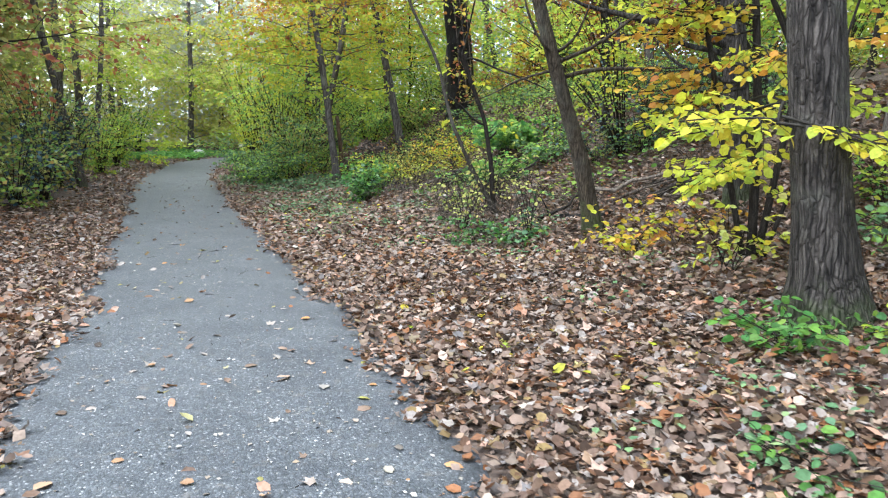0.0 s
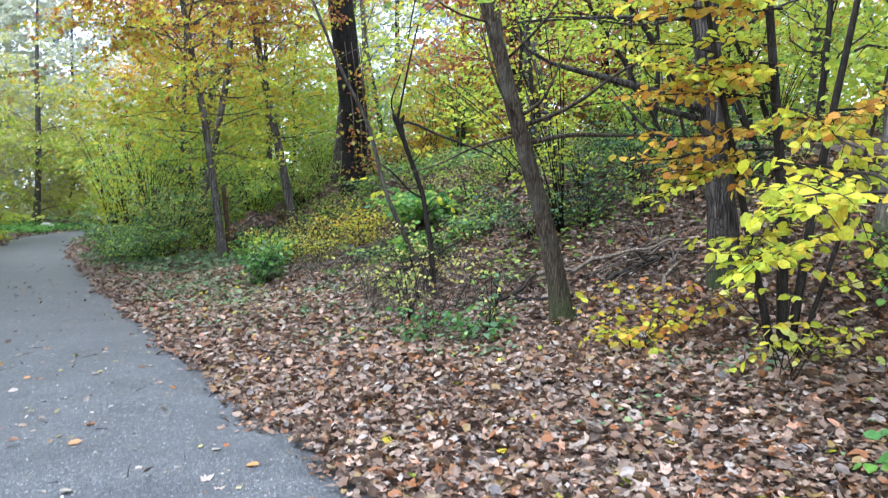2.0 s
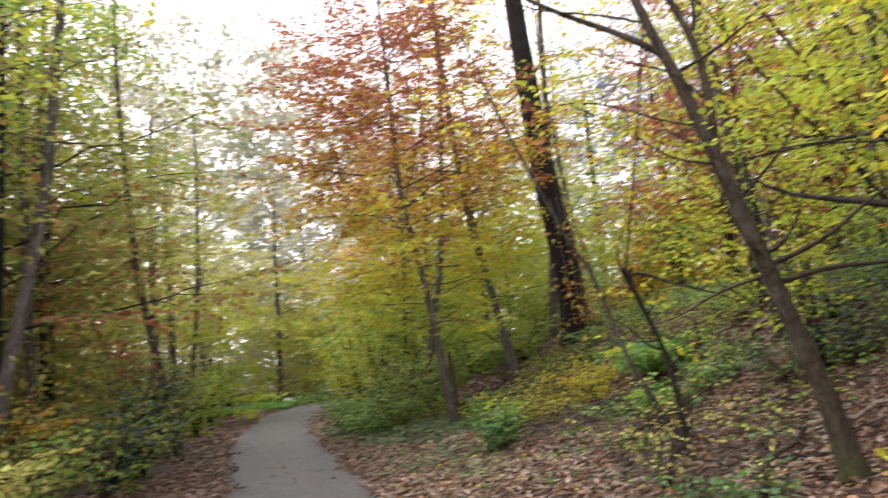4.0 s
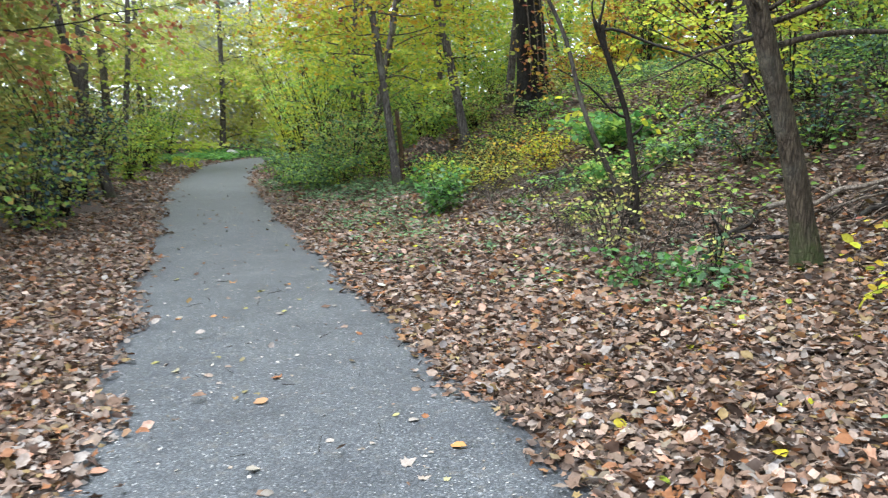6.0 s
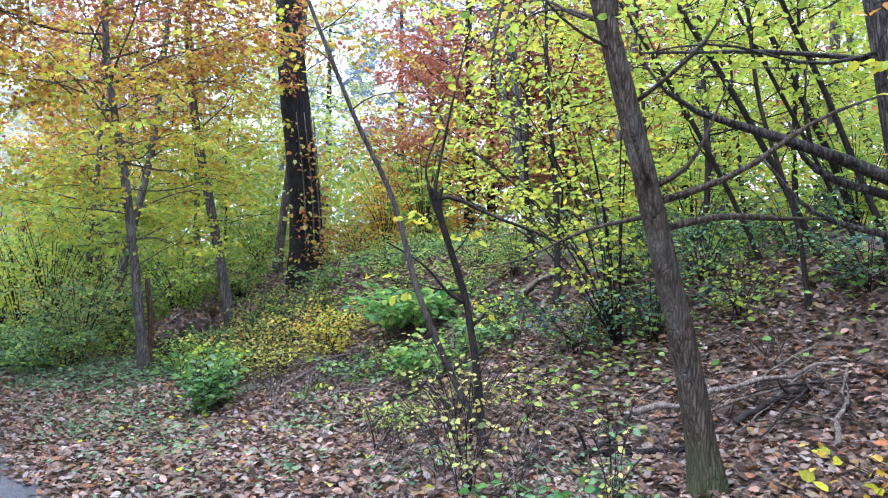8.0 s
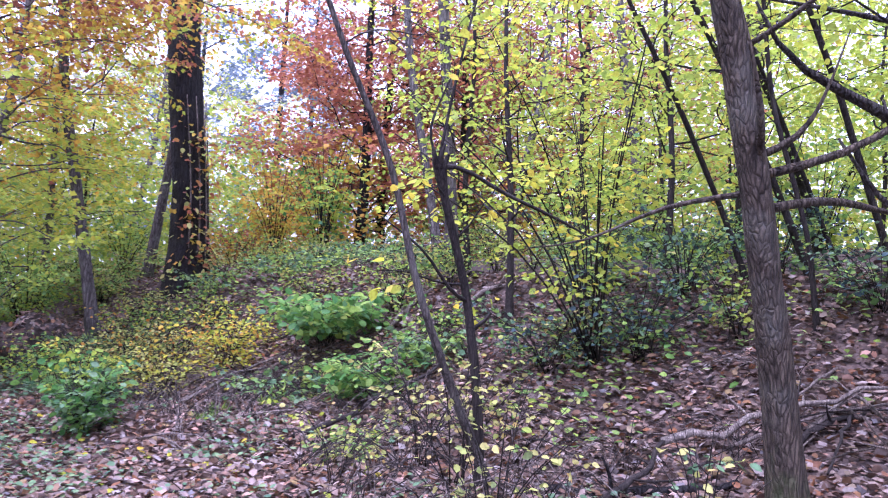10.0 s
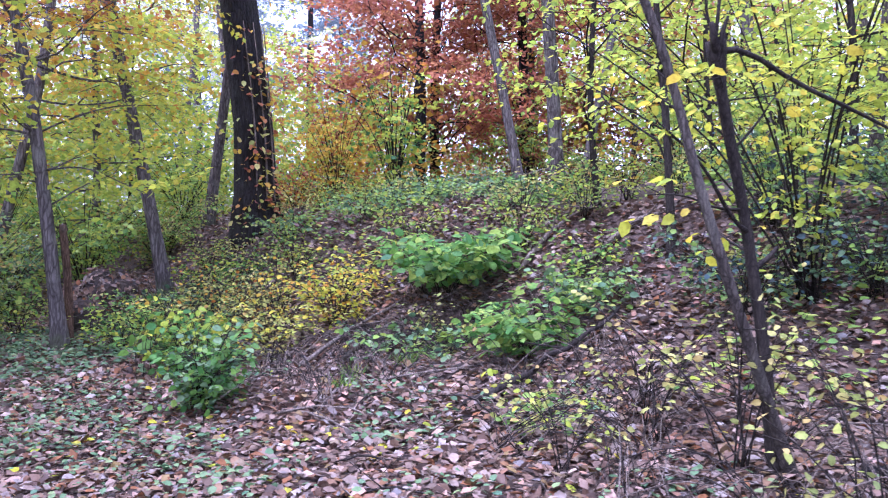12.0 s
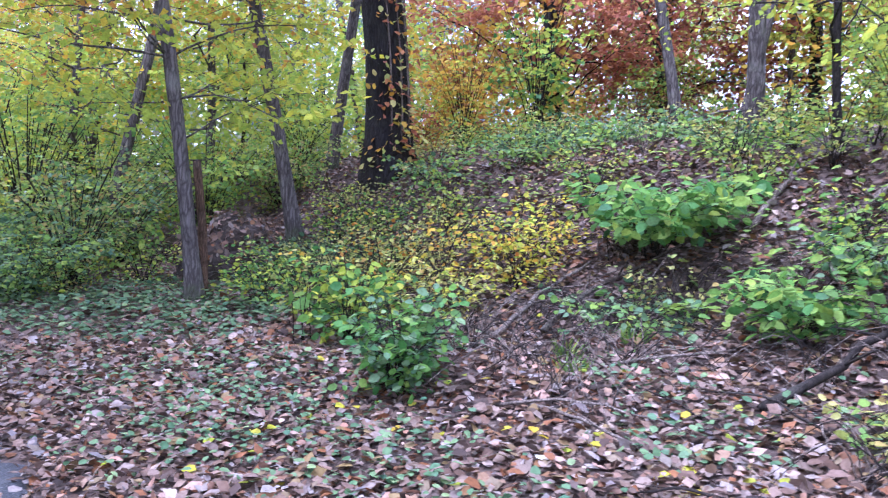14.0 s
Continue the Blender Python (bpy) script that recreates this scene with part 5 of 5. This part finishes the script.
patch("yellow_litter", "scattered yellow leaves on the ground", [(0.6, 9, 2.0), (-0.6, 13, 2.0), (1.4, 5.2, 1.6), (-2, 15, 2.0), (-0.5, 6.0, 1.5)], YELLOW, 200, 0.06, 0.1, 306, lift=0.05)

# ---- dead wood ----
def stick(name, label, points, thick, material, seed, forks=2, group="fallen wood"):
    g = np.random.RandomState(seed)
    pts = np.array([(x, y, float(height(x, y)) + up) for x, y, up in points])
    line = bend(pts, 9)
    line[1:-1] += g.normal(0, thick * 0.6, (7, 3))
    th = tagged(solid(name, *tube(line, np.linspace(thick, thick * 0.45, 9), 8, 0.15, seed), material), label, "branch", group)
    for k in range(forks):
        i = 3 + k * 2
        tip = line[i] + g.normal(0, 1, 3) * (0.22, 0.22, 0.08) + (0, 0, 0.12)
        solid("side_twig", *tube(bend([line[i], (line[i] + tip) / 2 + g.normal(0, 0.02, 3), tip], 5), np.linspace(thick * 0.4, thick * 0.15, 5), 5), material, th)


stick("fallen_branch", "dark fallen branch lying on leaf litter", [(0.05, 14.05, 0.05), (0.5, 14.08, 0.12), (0.95, 14.1, 0.2), (1.7, 14.1, 0.3)], 0.034, TWIG, 401)
stick("fallen_branch", "pale dead branch propped on brushwood", [(1.95, 11.0, 0.33), (2.8, 10.7, 0.35), (3.68, 10.3, 0.24)], 0.032, DEADWOOD, 402)
stick("fallen_branch", "pale dead branch leaning in a brush pile", [(2.97, 9.74, 0.0), (3.2, 9.9, 0.14), (3.5, 10.12, 0.32)], 0.03, DEADWOOD, 403)
stick("fallen_branch", "pale forked branch in a brush pile", [(3.05, 10.6, 0.03), (3.45, 10.5, 0.26), (3.52, 10.25, 0.06)], 0.026, DEADWOOD, 404)
stick("fallen_branch", "pale dead branch in a brush pile", [(2.5, 10.8, 0.2), (3.1, 10.6, 0.17), (3.7, 10.35, 0.1)], 0.018, DEADWOOD, 405)
stick("fallen_branch", "dark dead branch in a brush pile", [(2.75, 10.6, 0.07), (3.2, 10.5, 0.1), (3.55, 10.45, 0.05)], 0.035, TWIG, 406)
for k in range(9):
    a, x, y = 0.4 + 0.5 * k, 2.9 + 0.1 * (k % 7) + 0.3 * math.sin(k), 10.5 + 0.45 * math.sin(2.3 * k)
    ln = 0.5 + 0.12 * (k % 5)
    stick("fallen_branch", "dead branch in a brush pile", [(x - math.cos(a) * ln, y - 0.5 * math.sin(a) * ln, 0.03), (x, y, 0.1 + 0.03 * (k % 5)), (x + math.cos(a) * ln, y + 0.5 * math.sin(a) * ln, 0.06 + 0.05 * (k % 3))],
          0.009 + 0.003 * (k % 4), (DEADWOOD, TWIG, MOSSY)[k % 3], 410 + k, 1)
stick("fallen_branch", "long dead branch lying across the bank", [(-0.75, 16.4, 0.03), (-0.3, 16.7, 0.16), (0.3, 17.2, 0.1), (0.9, 17.4, 0.05)], 0.03, DEADWOOD, 430)
stick("fallen_branch", "long dead branch lying across the bank", [(-0.2, 16.4, 0.05), (0.5, 16.8, 0.12), (1.5, 16.7, 0.1)], 0.03, MOSSY, 431)
stick("fallen_branch", "forked dead branch on leaf litter", [(-0.55, 15.3, 0.03), (-0.1, 15.2, 0.08), (0.6, 14.9, 0.05)], 0.016, DEADWOOD, 432)
stick("fallen_branch", "thin dead branch on leaf litter", [(-1.15, 14.9, 0.05), (-1.05, 14.3, 0.1), (-0.85, 13.7, 0.03)], 0.014, DEADWOOD, 433)
stick("fallen_branch", "thin dead branch on leaf litter", [(-1.3, 15.0, 0.03), (-0.9, 14.5, 0.12), (-0.5, 14.1, 0.03)], 0.012, DEADWOOD, 434)
stick("fallen_branch", "dark fallen branch below the saplings", [(1.3, 10.9, 0.05), (1.7, 10.9, 0.2), (2.0, 11.0, 0.35)], 0.03, TWIG, 435)
stick("fallen_branch", "dark rotten branch below the leaning tree", [(1.1, 11.3, 0.03), (1.7, 10.9, 0.06), (2.3, 10.6, 0.05)], 0.05, DARK, 436, 1)
stick("fallen_branch", "pale dead log lying up on the bank", [(2.2, 15.6, 0.06), (2.9, 15.5, 0.1), (3.8, 15.2, 0.06)], 0.05, DEADWOOD, 437)
stick("fallen_branch", "pale dead log lying up on the bank", [(2.0, 16.3, 0.04), (2.8, 16.4, 0.1), (3.6, 16.5, 0.06)], 0.04, DEADWOOD, 438)
stick("fallen_branch", "long bare branch on top of the bank", [(2.8, 19.6, 0.1), (4.2, 20.2, 0.35), (5.8, 20.6, 0.5)], 0.035, DEADWOOD, 439)
for k in range(26):
    x, y, a = -1.4 + 2.6 * rnd.rand(), 12.6 + 5 * rnd.rand(), 6.3 * rnd.rand()
    ln = 0.15 + 0.35 * rnd.rand()
    stick("dry_twig", "thin dry twig among fallen leaves", [(x - math.cos(a) * ln, y - math.sin(a) * ln, 0.03), (x, y, 0.07 + 0.05 * rnd.rand()), (x + math.cos(a) * ln, y + math.sin(a) * ln, 0.04)],
          0.006 + 0.005 * rnd.rand(), (DEADWOOD, TWIG)[k % 2], 450 + k, 1, "dry twigs")

# ---- single leaves on the path and at its edge ----
def single(shape, material, name="leaf"):
    me = fast_mesh(name, *shape)
    me.materials.append(material)
    me.shade_smooth()
    return me


on_path = [single(s, PATH_LEAF) for s in (OVAL, CURLED, ARCHED, LOBED)]
at_edge = [single(s, LITTER_ONE) for s in (OVAL, CURLED, ARCHED, LOBED)]
twig_mesh = single(tube(bend([(0, 0, 0), (0.5, 0.06, 0.03), (1, -0.03, 0.0)], 5), [0.02, 0.018, 0.015, 0.012, 0.008], 5), TWIG)


def lay(mesh, name, parent, x, y, z, size):
    ob = new(name, mesh)
    ob.parent = parent
    ob.location, ob.scale = (x, y, z), (size,) * 3
    ob.rotation_euler = (rnd.normal(0, 0.15), rnd.normal(0, 0.15), rnd.rand() * 6.28)


def path_top(y):
    return 0.02 * max(0.0, min(45.0, y - 10)) + 0.018


for k in range(260):
    y = 2.6 + 22 * rnd.rand() ** 1.5
    o = rnd.uniform(-1.15, 1.15)
    x = float(centre(y)) + o
    lay(on_path[int(rnd.randint(0, 4))], "leaf", path, x, y, path_top(y) - 0.012 * o * o + 0.006, 0.035 + 0.075 * rnd.rand() ** 1.5)
for k in range(40):
    y, o = 2.6 + 9 * rnd.rand(), rnd.uniform(-1.1, 1.1)
    lay(twig_mesh, "twig", path, float(centre(y)) + o, y, path_top(y) - 0.012 * o * o + 0.004, 0.06 + 0.14 * rnd.rand())
m = 1500
by = 2.4 + 24 * rnd.rand(m) ** 1.3
bo = rnd.uniform(-1.2, 1.2, m)
bz = 0.02 * np.clip(by - 10, 0, 45) + 0.022 - 0.012 * bo ** 2
ba = rnd.rand(m) * 6.283
tagged(solid("leaf_crumbs", *leaf_cloud(np.stack([centre(by) + bo, by, bz + 0.004], -1), np.stack([np.cos(ba), np.sin(ba), rnd.normal(0, 0.2, m)], -1), np.array((0, 0, 1.0)) + rnd.normal(0, 0.3, (m, 3)),
       0.012 + 0.03 * rnd.rand(m) ** 2, SIMPLE), CRUMB), "pale leaf crumbs scattered over the path", "leaf crumbs", kind="stuff")
lay(on_path[1], "leaf", path, -1.06, 5.0, 0.022, 0.17)
lay(on_path[3], "leaf", path, -1.85, 4.75, 0.022, 0.15)
lay(on_path[0], "leaf", path, -1.43, 5.19, 0.022, 0.1)
for k in range(280):
    y = 2.6 + 12 * rnd.rand()
    x = float(centre(y)) + 1.3 + 2.2 * rnd.rand()
    lay(at_edge[int(rnd.randint(0, 4))], "leaf", ground, x, y, float(height(x, y)) + 0.045, 0.08 + 0.05 * rnd.rand())
